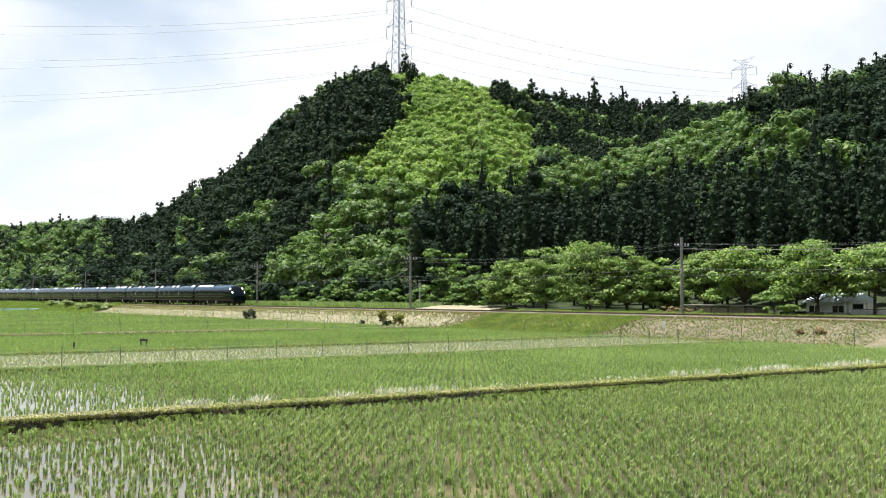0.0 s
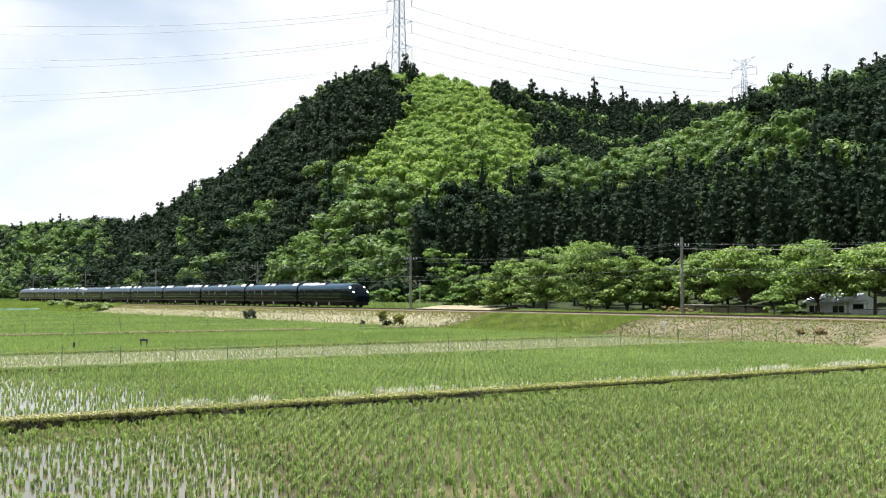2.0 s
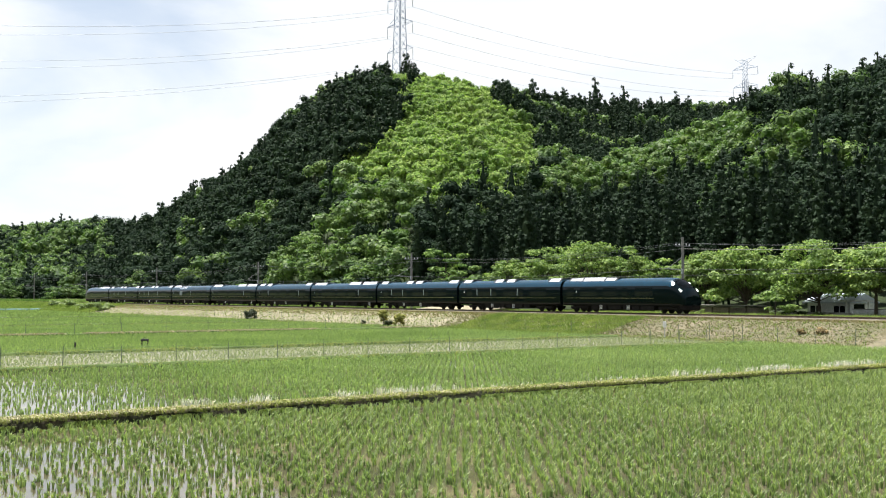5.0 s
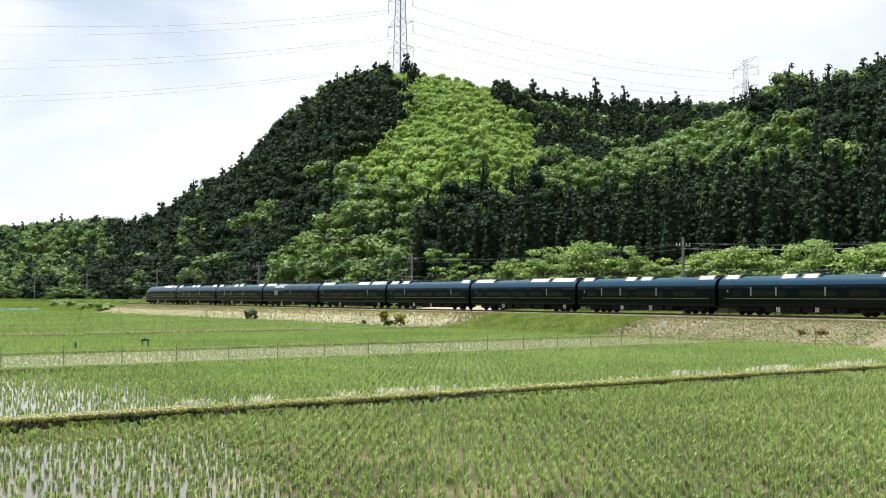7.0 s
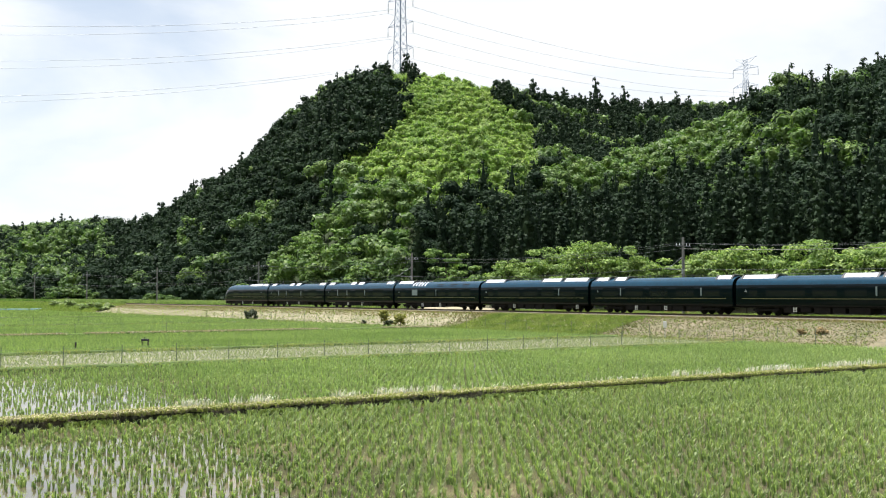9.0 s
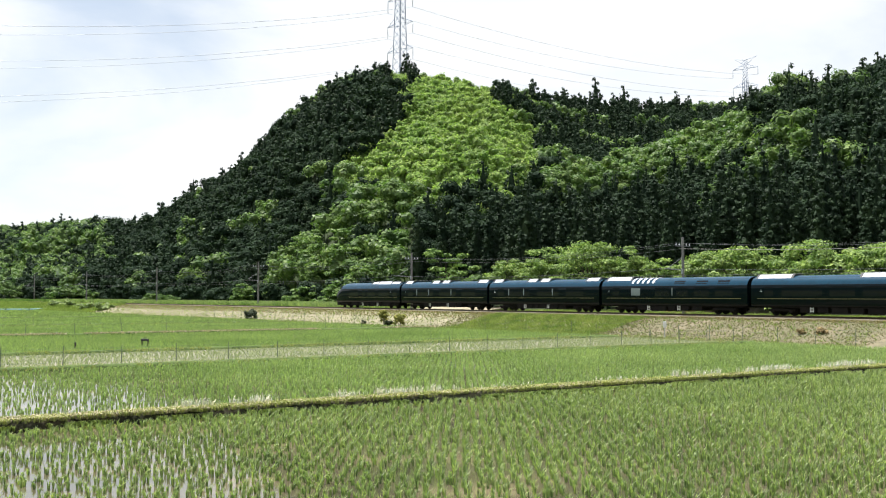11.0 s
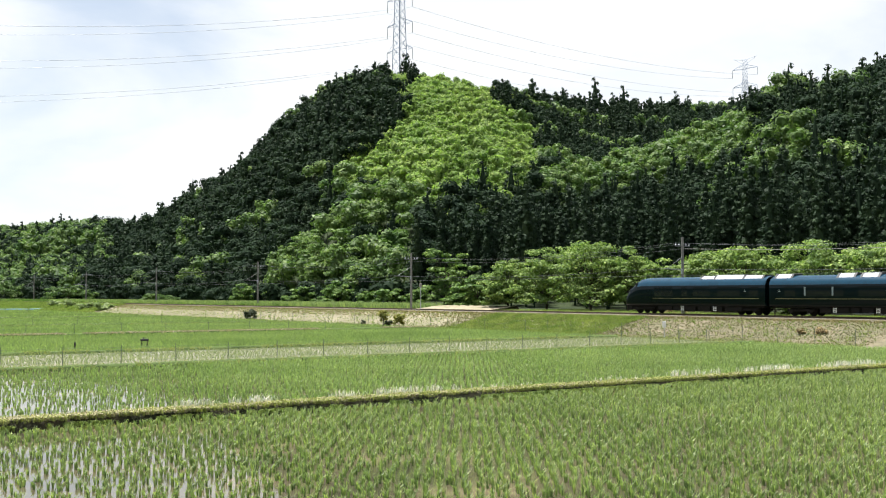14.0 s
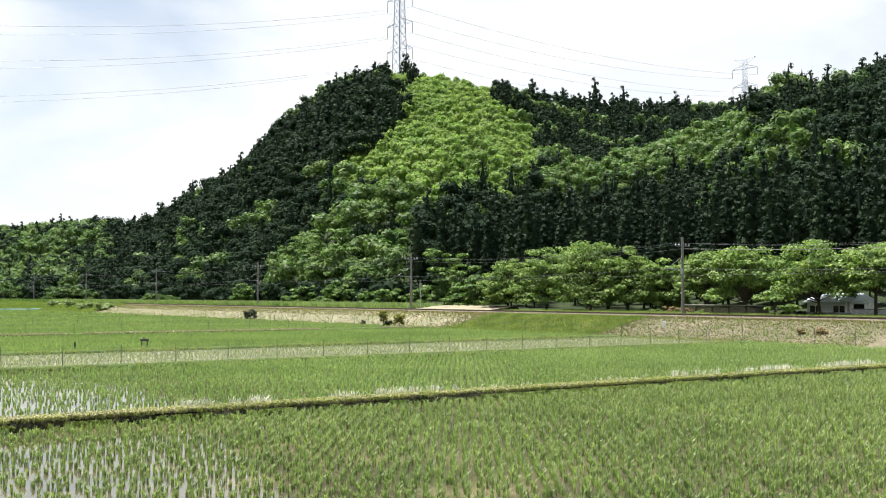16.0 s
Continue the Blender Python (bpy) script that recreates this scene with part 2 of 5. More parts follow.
def soup(name, verts, faces, material, parent=None, smooth=False):
    """A mesh object from arrays of vertices (n, 3) and of triangles or quads (m, 3 or 4)."""
    verts, faces = np.asarray(verts, np.float32), np.asarray(faces, np.int32)
    me = bpy.data.meshes.new(name)
    me.vertices.add(len(verts))
    me.vertices.foreach_set("co", verts.ravel())
    k = faces.shape[1]
    me.loops.add(faces.size)
    me.loops.foreach_set("vertex_index", faces.ravel())
    me.polygons.add(len(faces))
    me.polygons.foreach_set("loop_start", np.arange(0, faces.size, k, dtype=np.int32))
    me.polygons.foreach_set("use_smooth", np.full(len(faces), smooth))
    me.update(calc_edges=True)
    me.materials.append(material)
    ob = new(name, me)
    if parent:
        ob.parent = parent
    return ob


def box(bm, x0, x1, y0, y1, z0, z1, bevel=0.0):
    r = bmesh.ops.create_cube(bm, size=1, matrix=Matrix.Translation(((x0 + x1) / 2, (y0 + y1) / 2, (z0 + z1) / 2)) @ Matrix.Diagonal((x1 - x0, y1 - y0, z1 - z0, 1)))
    if bevel:
        edges = list({e for v in r["verts"] for e in v.link_edges})
        bmesh.ops.bevel(bm, geom=edges, offset=bevel, segments=1, affect="EDGES")
    return r["verts"]


def rod(bm, a, b, r0, r1=None, sides=6):
    """A tapered rod from a to b."""
    a, b = Vector(a), Vector(b)
    m = Matrix.Translation((a + b) / 2) @ (b - a).to_track_quat("Z", "Y").to_matrix().to_4x4()
    bmesh.ops.create_cone(bm, cap_ends=True, segments=sides, radius1=r0, radius2=r0 if r1 is None else r1, depth=(b - a).length, matrix=m)


# ---- the plan: the railway runs straight; p runs along it, q across it from the camera ----
UX, UY, WX, WY = 0.572, -0.820, 0.820, 0.572
Q_TRACK, RAIL_Z = 85.85, 2.02
TURN = math.degrees(math.atan2(UY, UX))


def at(p, q, z=0.0):
    return Vector((UX * p + WX * q, UY * p + WY * q, z))


def to_world(p, q):
    return UX * p + WX * q, UY * p + WY * q


def where(bearing, q):
    """p of the place at offset q that lies at that bearing (side / ahead)."""
    return q * (bearing * WY - WX) / (UX - bearing * UY)


def smooth_step(a, b, v):
    s = np.clip((v - a) / (b - a), 0, 1)
    return s * s * (3 - 2 * s)


# the ridge of the hills: bearing (side / ahead), distance ahead, height of its ground
# distances and heights set so that the skyline fits the camera's view
RIDGE = [(-0.70, 900, 46), (-0.41, 860, 44), (-0.31, 780, 45), (-0.278, 620, 32), (-0.237, 560, 45.5), (-0.185, 520, 59), (-0.148, 500, 76.5), (-0.096, 485, 93),
         (-0.044, 480, 98), (0.008, 485, 97), (0.06, 500, 93), (0.087, 530, 93), (0.15, 570, 98.5), (0.2, 560, 94.5), (0.27, 540, 91), (0.292, 470, 82),
         (0.32, 430, 79), (0.363, 420, 76), (0.409, 400, 81), (0.52, 380, 90), (0.75, 360, 78)]
RID = np.array(RIDGE)
FOOT_Q = 108.0


def hill(x, y):
    """Height of the wooded hills beyond the railway."""
    x, y = np.asarray(x, float), np.maximum(np.asarray(y, float), 1.0)
    k = np.clip(x / y, -0.7, 0.75)
    d1, h1 = np.interp(k, RID[:, 0], RID[:, 1]), np.interp(k, RID[:, 0], RID[:, 2])
    d0 = np.minimum(FOOT_Q / np.maximum(WX * k + WY, 0.12), d1 - 120)
    s = (y - d0) / (d1 - d0)
    up = np.clip(s, 0, 1)
    hollow = np.exp(-((k - 0.17) / 0.11) ** 2)
    z = h1 * np.power(up, 1 + 0.55 * hollow) * (1 + 0.16 * (1 - up) * (1 - hollow))
    spur = np.exp(-((k - 0.26) / 0.11) ** 2) * np.exp(-((s - 0.50) / 0.15) ** 2)
    z = z + 12 * spur
    z = np.where(s > 1, h1 * (1 - 0.35 * np.clip(s - 1, 0, 1.6)), z)
    z = z + np.clip(s * 4, 0, 1) * (2.6 * np.sin(x / 31 + y / 47) + 1.8 * np.sin(x / 17 - y / 23 + 1.3)) * np.clip(1.2 - s, 0.1, 1)
    return np.where(s > 0, np.maximum(z, 0), 0.0)


def land(p, q):
    """Height of the ground."""
    p, q = np.asarray(p, float), np.asarray(q, float)
    x, y = to_world(p, q)
    z = -0.12 + 0.12 * smooth_step(72.5, 74.0, q)
    z = z + 1.64 * smooth_step(73.5, 82.6, q)
    bank = 2.52 * smooth_step(-9.5, -3.5, p) * (1 - smooth_step(60, 72, q))
    z = z + bank
    # unseen valley side, added off to the side to darken the train's reflections
    far = np.clip((-230 - q) / 260, 0, 1)
    z = z + far * (2 - far) * (78 + 14 * np.sin(p / 90) + 9 * np.sin(p / 37 + 1))
    return np.where(q > 100, z + hill(x, y), z)


# ---- ground ----
def grid_sheet(ps, qs, height):
    pp, qq = np.meshgrid(ps, qs, indexing="ij")
    x, y = to_world(pp, qq)
    v = np.stack([x.ravel(), y.ravel(), height(pp, qq).ravel()], 1)
    n, m = len(ps), len(qs)
    i = (np.arange(n - 1)[:, None] * m + np.arange(m - 1)[None, :]).ravel()
    return v, np.stack([i, i + m, i + m + 1, i + 1], 1)


def steps(*runs):
    return np.unique(np.concatenate([np.arange(a, b + 1e-6, d) for a, b, d in runs]))


gp = steps((-4000, -1200, 200), (-1200, -400, 10), (-400, -20, 6), (-20, 0, 0.8), (0, 400, 10), (400, 4000, 200))
gq = steps((-4000, -600, 200), (-600, -500, 50), (-500, 60, 20), (60, 72, 4), (72, 84, 0.6), (84, 104, 2), (104, 800, 8), (800, 4200, 200))
gv, gf = grid_sheet(gp, gq, land)
ground = soup("ground", gv, gf, M_SOIL, smooth=True)
ground.data.materials.append(M_BANK)
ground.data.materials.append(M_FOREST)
ground.data.materials.append(M_BANK_BROWN)
gc_q = (gv[gf].mean(1)[:, 0] * WX + gv[gf].mean(1)[:, 1] * WY)
gc_p = (gv[gf].mean(1)[:, 0] * UX + gv[gf].mean(1)[:, 1] * UY)
# forest floor from q 101 out: its dark tone doubles as shade among trunks
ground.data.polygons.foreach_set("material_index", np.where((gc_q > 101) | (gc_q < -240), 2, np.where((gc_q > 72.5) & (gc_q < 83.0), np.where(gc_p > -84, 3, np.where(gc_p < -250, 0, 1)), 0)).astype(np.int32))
tagged(ground, "grassy valley ground, dry railway bank and dark forest floor", "ground", kind="structure")

# ---- paddy fields: (p near, p far, q from, q to) ----
LEVEES = [-33.5, -59.0, -75.0, -106.0, -140.0, -190.0]
Q_LEFT, Q_RIGHT = -60.0, 72.6
edges_p = [-9.6] + LEVEES + [-330.0]
for i in range(len(edges_p) - 1):
    a, b = edges_p[i], edges_p[i + 1]
    lo = Q_LEFT if i < 4 else -250
    wv, wf = grid_sheet(np.array([b, a]), np.array([lo, Q_RIGHT]), lambda p, q: p * 0)
    # a pale sheet takes the place of water on the third field
    tagged(soup("water" if i != 2 else "mud", wv, wf, M_WATER if i != 2 else M_PALEFIELD), "shallow still water of a planted rice paddy" if i != 2 else "pale mud sheet of a young paddy", "water" if i != 2 else "mud", kind="structure")


def levee(p0, q0, q1, width, height, label):
    """An uneven earth bank between two fields."""
    qs = np.arange(q0, q1, 0.35 if p0 > -80 else 1.2)
    prof = np.array([(-0.5, -0.15), (-0.42, 0.35), (-0.3, 0.85), (-0.05, 1.0), (0.3, 0.95), (0.42, 0.5), (0.5, -0.15)])
    g = random.Random(int(-p0))
    v = []
    for q in qs:
        for a, h in prof:
            n = noise.noise((q * 0.9, a * 3, p0)) * 0.35 + noise.noise((q * 3.1, a * 5, p0)) * 0.22
            x, y = to_world(p0 + a * width * (1 + 0.25 * n) + 0.12 * noise.noise((q * 0.25, p0, 3.0)), q)
            v.append((x, y, h * height * (1 + 0.5 * n) if h > 0 else -0.15))
    m = len(prof)
    i = (np.arange(len(qs) - 1)[:, None] * m + np.arange(m - 1)[None, :]).ravel()
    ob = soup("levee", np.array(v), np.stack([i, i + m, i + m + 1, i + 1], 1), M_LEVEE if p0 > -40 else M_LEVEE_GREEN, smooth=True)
    return tagged(ob, label, "levee", kind="structure")


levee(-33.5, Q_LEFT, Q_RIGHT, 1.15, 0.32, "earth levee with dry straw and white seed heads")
levee(-59.0, Q_LEFT, Q_RIGHT, 0.9, 0.24, "green grassy earth levee beside a wire fence")
levee(-75.0, Q_LEFT, Q_RIGHT, 0.9, 0.20, "low grassy levee between rice fields")
levee(-106.0, Q_LEFT, Q_RIGHT, 0.9, 0.28, "low pale grassy levee")
levee(-140.0, -80, Q_RIGHT, 0.9, 0.25, "low grassy levee in far fields")
levee(-190.0, -120, Q_RIGHT, 1.2, 0.3, "low grassy levee in far fields")


# ---- rice ----
def blades(points, count, height, width, lean, two=True, vigour=None):
    """Tufts of narrow upright blades at the points."""
    n = len(points)
    base = np.repeat(points, count, 0)
    k = len(base)
    ang = rng.uniform(0, 2 * np.pi, k)
    out = np.stack([np.cos(ang), np.sin(ang)], 1)
    side = np.stack([-np.sin(ang + 0.6), np.cos(ang + 0.6)], 1)
    h = height * rng.uniform(0.65, 1.15, k) * (1.0 if vigour is None else np.repeat(vigour, count))
    w = width * rng.uniform(0.7, 1.3, k)
    ln = lean * rng.uniform(0.2, 1.2, k) * h
    root = base[:, :2] + out * rng.uniform(0, 0.025, k)[:, None]
    zb = base[:, 2]
    def pt(xy, z):
        return np.concatenate([xy, z[:, None]], 1)
    a = pt(root - side * w[:, None] / 2, zb - 0.03)
    b = pt(root + side * w[:, None] / 2, zb - 0.03)
    if not two:
        c = pt(root + out * ln[:, None], zb + h)
        v = np.stack([a, b, c], 1).reshape(-1, 3)
        return v, np.arange(len(v)).reshape(-1, 3)
    mid = root + out * (ln * 0.22)[:, None]
    c = pt(mid + side * w[:, None] * 0.5, zb + h * 0.6)
    d = pt(mid - side * w[:, None] * 0.5, zb + h * 0.6)
    e = pt(root + out * ln[:, None], zb + h * 0.92)
    v = np.stack([a, b, c, d, e], 1).reshape(-1, 3)
    i = np.arange(k)[:, None] * 5
    f = np.concatenate([i + np.array([[0, 1, 2]]), i + np.array([[0, 2, 3]]), i + np.array([[3, 2, 4]])], 0)
    return v, f


def in_view(x, y, margin=0.03):
    return (np.abs(x) < (0.4086 + margin) * y + 1.5) & (y > 18)


def lattice(p0, p1, q0, q1, row, gap, jitter):
    """Planting spots of a field in straight rows that run away up the valley."""
    corners = np.array([to_world(p, q) for p in (p0, p1) for q in (q0, q1)])
    (x0, y0), (x1, y1) = corners.min(0), corners.max(0)
    xx, yy = np.meshgrid(np.arange(x0, x1, row), np.arange(max(y0, 18), y1, gap), indexing="ij")
    # planted rows wander a little
    xx, yy = xx + 0.012 * yy + 0.05 * np.sin(yy * 0.21 + 0.13 * xx) + rng.normal(0, jitter, xx.shape), yy + rng.normal(0, jitter * 2, xx.shape)
    x, y = xx.ravel(), yy.ravel()
    p, q = UX * x + UY * y, WX * x + WY * y
    keep = in_view(x, y) & (p > p0) & (p < p1) & (q > q0) & (q < q1)
    return np.stack([x[keep], y[keep], np.zeros(keep.sum())], 1)


def rice(p0, p1, q0, q1, row, gap, count, height, width, lean, material, two, label, gaps=0.0):
    pts = lattice(p0, p1, q0, q1, row, gap, 0.054 if row < 0.3 else 0.09)
    if gaps:
        thin = np.array([0.5 + 0.9 * noise.noise((a * 0.35, b * 0.35, 1.0)) for a, b, c in pts])
        pts = pts[rng.random(len(pts)) > gaps * thin]
    # plants are thinned and weakened at low q to bring out the sky's reflection
    q = pts[:, 0] * WX + pts[:, 1] * WY
    vigour = None
    if p0 > -60:
        thinned = 1 - smooth_step(2, 16, q) if p0 > -34 else 1 - smooth_step(6, 26, q)
        keep = rng.random(len(pts)) > 0.42 * thinned
        pts, vigour = pts[keep], (1 - 0.42 * thinned + rng.normal(0, 0.12, len(thinned)))[keep]
    v, f = blades(pts, count, height, width, lean, two, vigour)
    return tagged(soup("rice_plants", v, f, material), label, "rice", kind="stuff")


RICE = "young green rice plants in rows standing in water"
rice(-32.9, -10.0, -8, 62, 0.27, 0.19, 10, 0.26, 0.0175, 0.5, M_RICE, True, RICE, 0.22)
rice(-58.5, -34.2, -20, 72, 0.27, 0.21, 5, 0.25, 0.026, 0.5, M_RICE_FAR, True, RICE, 0.22)
rice(-74.5, -59.6, -30, 72, 0.30, 0.24, 5, 0.20, 0.022, 0.40, M_RICE_PALE, False, "sparse pale young rice plants in water")
rice(-105.4, -75.6, -50, 72, 0.42, 0.30, 6, 0.30, 0.068, 0.6, M_RICE_FAR, False, RICE)
rice(-139.5, -106.6, -75, 72, 0.60, 0.40, 6, 0.32, 0.115, 0.6, M_RICE_FAR, False, RICE)
rice(-189.5, -140.6, -110, 72, 0.9, 0.60, 6, 0.34, 0.2, 0.6, M_RICE_FAR, False, RICE)
rice(-300, -190.6, -170, 72, 1.6, 1.0, 7, 0.38, 0.26, 0.6, M_RICE_FAR, False, RICE)


# ---- grass on levees and banks ----
def tufts(name, p0, p1, q0, q1, number, height, width, count, lean, material, label, lift=None):
    p, q = rng.uniform(p0, p1, number), rng.uniform(q0, q1, number)
    x, y = to_world(p, q)
    keep = in_view(x, y)
    p, q, x, y = p[keep], q[keep], x[keep], y[keep]
    z = land(p, q) if lift is None else np.full(len(p), lift)
    v, f = blades(np.stack([x, y, z], 1), count, height, width, lean, False)
    return tagged(soup(name, v, f, material), label, "grass", kind="stuff")


def ridge_tufts(name, p0, p1, q0, q1, number, height, width, count, lean, material, label, lift, patchy=0.0, freq=0.3, salt=0.0):
    """Tufts along a levee, in patches where patchy is above -1."""
    q = rng.uniform(q0, q1, number)
    p = rng.uniform(p0, p1, number)
    keep = np.array([noise.noise((a * freq, salt, 0.5)) + 0.4 * noise.noise((a * freq * 5, salt, 2.5)) > patchy for a in q])
    x, y = to_world(p, q)
    keep &= in_view(x, y)
    pts = np.stack([x[keep], y[keep], lift + rng.uniform(-0.04, 0.03, keep.sum())], 1)
    v, f = blades(pts, count, height, width, lean, p0 > -50)
    return tagged(soup(name, v, f, material), label, "grass", kind="stuff")


ridge_tufts("levee_grass", -34.0, -32.98, 2, 64, 11000, 0.10, 0.018, 7, 1.2, M_CREST, "short yellow-green grass along the levee", 0.31, -1.5, 0.5, 1.0)
ridge_tufts("levee_straw", -34.0, -33.03, -20, 64, 9000, 0.06, 0.02, 6, 2.2, M_STRAW, "pale cut straw lying on the levee", 0.33, -0.4, 0.4, 2.0)
ridge_tufts("levee_straw", -34.0, -33.03, -20, 14, 5000, 0.06, 0.02, 6, 2.2, M_STRAW, "pale cut straw lying on the levee", 0.33, -0.8, 0.4, 2.6)
ridge_tufts("levee_face_grass", -33.05, -32.88, -20, 64, 8000, 0.14, 0.013, 6, 0.9, M_GRASS, "green grass hanging on the levee face", 0.1, -0.15, 0.8, 3.0)
ridge_tufts("levee_foot_grass", -32.9, -32.7, -20, 64, 3600, 0.10, 0.014, 6, 0.8, M_CREST, "yellow-green grass at the levee foot", 0.0, -0.2, 0.6, 4.0)
ridge_tufts("seed_heads", -34.3, -33.6, 13, 27, 420, 0.36, 0.016, 4, 0.4, M_FLUFF, "white seed heads standing on the levee", 0.28, -0.1, 0.5, 5.0)
ridge_tufts("seed_heads", -34.3, -33.6, 36, 52, 360, 0.40, 0.018, 4, 0.4, M_FLUFF, "white seed heads standing on the levee", 0.28, 0.05, 0.4, 6.0)
ridge_tufts("seed_heads", -34.3, -33.6, 0, 60, 420, 0.30, 0.016, 3, 0.5, M_FLUFF, "white seed heads standing on the levee", 0.28, 0.0, 0.6, 7.0)
for pl in (-59.0, -75.0, -140.0, -190.0):
    far = -pl / 60
    ridge_tufts("levee_grass", pl - 0.3, pl + 0.55, -120, 72.5, 5000, 0.2, 0.026 * far, 6, 0.9, M_CREST, "grass along a low levee", 0.1, -0.3, 0.2, pl)
ridge_tufts("levee_straw", -106.5, -105.6, -60, 72.5, 7000, 0.2, 0.06, 6, 1.2, M_STRAW, "pale dry grass along a low levee", 0.2, -0.2, 0.1, 8.0)
tufts("bank_grass", -250, -103, 73.8, 82.5, 7000, 0.07, 0.05, 6, 2.6, M_BANKSTRAW, "dry pale grass on the railway bank")
tufts("bank_brown_grass", -84, -50, 73.8, 82.5, 9000, 0.08, 0.04, 6, 2.2, M_BANKMIX, "brownish dry grass on the railway bank")
tufts("bank_mixed_grass", -330, -50, 73.5, 82.6, 6000, 0.22, 0.05, 6, 1.0, M_GRASS, "green grass among dry grass on the railway bank")
tufts("bank_pale_weeds", -110, -78, 73.2, 82.4, 2600, 0.2, 0.05, 6, 1.2, M_BANKMIX, "dry grass among the green weeds")
tufts("bank_weeds", -106, -80, 72.8, 82.0, 6500, 0.3, 0.05, 7, 0.9, M_GRASS, "fresh green weeds on the railway bank")
tufts("far_bank_weeds", -420, -245, 73.0, 83.0, 7000, 0.5, 0.14, 7, 0.9, M_GRASS, "rank green weeds on the far railway bank")
tufts("bank_upper_grass", -250, -84, 78.8, 82.6, 4500, 0.2, 0.05, 6, 1.3, M_DRYMIX, "brown grass on the upper railway bank")
tufts("bank_edge_grass", -330, -50, 82.0, 83.4, 7000, 0.24, 0.05, 6, 1.0, M_DRYMIX, "brownish grass along the edge of the ballast")
tufts("trackside_grass", -360, where(-0.02, 92.0), 88.6, 103, 11000, 0.45, 0.09, 7, 1.4, M_GRASS, "green weeds beyond the railway")
tufts("pale_weeds", -330, where(-0.02, 92.0), 88.6, 97, 8000, 1.15, 0.2, 6, 0.7, M_WEED, "pale green weeds growing beside the railway")
tufts("trackside_grass", where(0.065, 92.0), -50, 88.6, 103, 5000, 0.45, 0.09, 7, 1.4, M_GRASS, "green weeds beyond the railway")
tufts("tall_weeds", -420, -175, 88.6, 101, 5200, 1.0, 0.2, 7, 0.7, M_EDGE, "tall green weeds at the wood's edge")
tufts("toe_grass", -300, -50, 71.5, 74.2, 7000, 0.2, 0.05, 6, 0.9, M_GRASS, "green grass at the foot of the bank")
tufts("toe_straw", -120, -50, 70.8, 74.0, 6000, 0.12, 0.04, 6, 1.6, M_STRAW, "pale cut grass lying at the foot of the bank")


# ---- railway ----
def along(name, bm, material, label, category="", kind="structure"):
    ob = part(name, bm, material)
    ob.matrix_world = pose(*at(0, Q_TRACK, 0), 0, 0, TURN)
    return tagged(ob, label, category, kind=kind)


# in the railway's own axes x runs along the track and +y points away from the camera
bm = bmesh.new()
sec = [(-2.3, 1.6), (-1.55, 1.86), (1.55, 1.86), (2.3, 1.6), (2.3, 1.3), (-2.3, 1.3)]
xs = [-700 + 20 * i for i in range(51)]
rows = [[bm.verts.new((x, a, z)) for a, z in sec] for x in xs]
for r0, r1 in zip(rows, rows[1:]):
    for j in range(6):
        bm.faces.new((r0[j], r0[(j + 1) % 6], r1[(j + 1) % 6], r1[j]))
ballast = along("ballast", bm, M_BALLAST, "brown stone ballast bed of a single railway track", "ballast")
for side in (-0.5335, 0.5335):
    bm = bmesh.new()
    box(bm, -700, 300, side - 0.07, side + 0.07, 1.86, 1.88)
    box(bm, -700, 300, side - 0.012, side + 0.012, 1.88, 1.98)
    box(bm, -700, 300, side - 0.034, side + 0.034, 1.98, 2.02)
    along("rail", bm, M_RAIL, "rusty steel rail on concrete sleepers", "rail")
bm = bmesh.new()
for i in range(520):
    x = -380 + 0.66 * i
    box(bm, x - 0.11, x + 0.11, -1.0, 1.0, 1.8, 1.88)
along("sleepers", bm, M_SLEEPER, "weathered sleepers under the rails", "sleepers", "stuff")


# ---- woods ----
def unit(v):
    return v / np.maximum(np.linalg.norm(v, axis=1, keepdims=True), 1e-6)


def leaf_cards(centres, normals, size, flat=0.6, seed=0, slim=False):
    """Small diamond leaves, or single slim triangles, round the centres, facing roughly along the normals."""
    g = np.random.default_rng(seed)
    n = len(centres)
    nn = unit(normals * flat + g.normal(0, 1, (n, 3)) * (1 - flat))
    a = unit(np.cross(nn, g.normal(0, 1, (n, 3))))
    b = np.cross(nn, a)
    s = (size * g.uniform(0.6, 1.35, n))[:, None]
    if slim:
        v = np.stack([centres - a * s * 0.6 - b * s * 0.4, centres - a * s * 0.1 + b * s * 0.55, centres + a * s * 0.75], 1).reshape(-1, 3)
        return v, np.arange(3 * n).reshape(-1, 3)
    v = np.stack([centres - a * s * 0.62, centres - b * s * 0.36 + nn * s * 0.05, centres + a * s * 0.62, centres + b * s * 0.36 + nn * s * 0.05], 1).reshape(-1, 3)
    i = np.arange(n)[:, None] * 4
    return v, np.concatenate([i + np.array([[0, 1, 2]]), i + np.array([[0, 2, 3]])], 0)


def blob(rad, seed, cuts=2, rough=0.25):
    """A lumpy closed core that fills the inside of a crown."""
    bm = bmesh.new()
    bmesh.ops.create_icosphere(bm, subdivisions=cuts, radius=1)
    for v in bm.verts:
        v.co *= 1 + rough * noise.noise(v.co * 1.7 + Vector((seed, 0, 0)))
    bmesh.ops.triangulate(bm, faces=bm.faces)
    v = np.array([x.co[:] for x in bm.verts]) * np.array(rad)
    f = np.array([[x.index for x in y.verts] for y in bm.faces])
    bm.free()
    return v, f


def join_arrays(bits):
    vs, fs, k = [], [], 0
    for v, f in bits:
        vs.append(v)
        fs.append(f + k)
        k += len(v)
    return np.concatenate(vs), np.concatenate(fs)


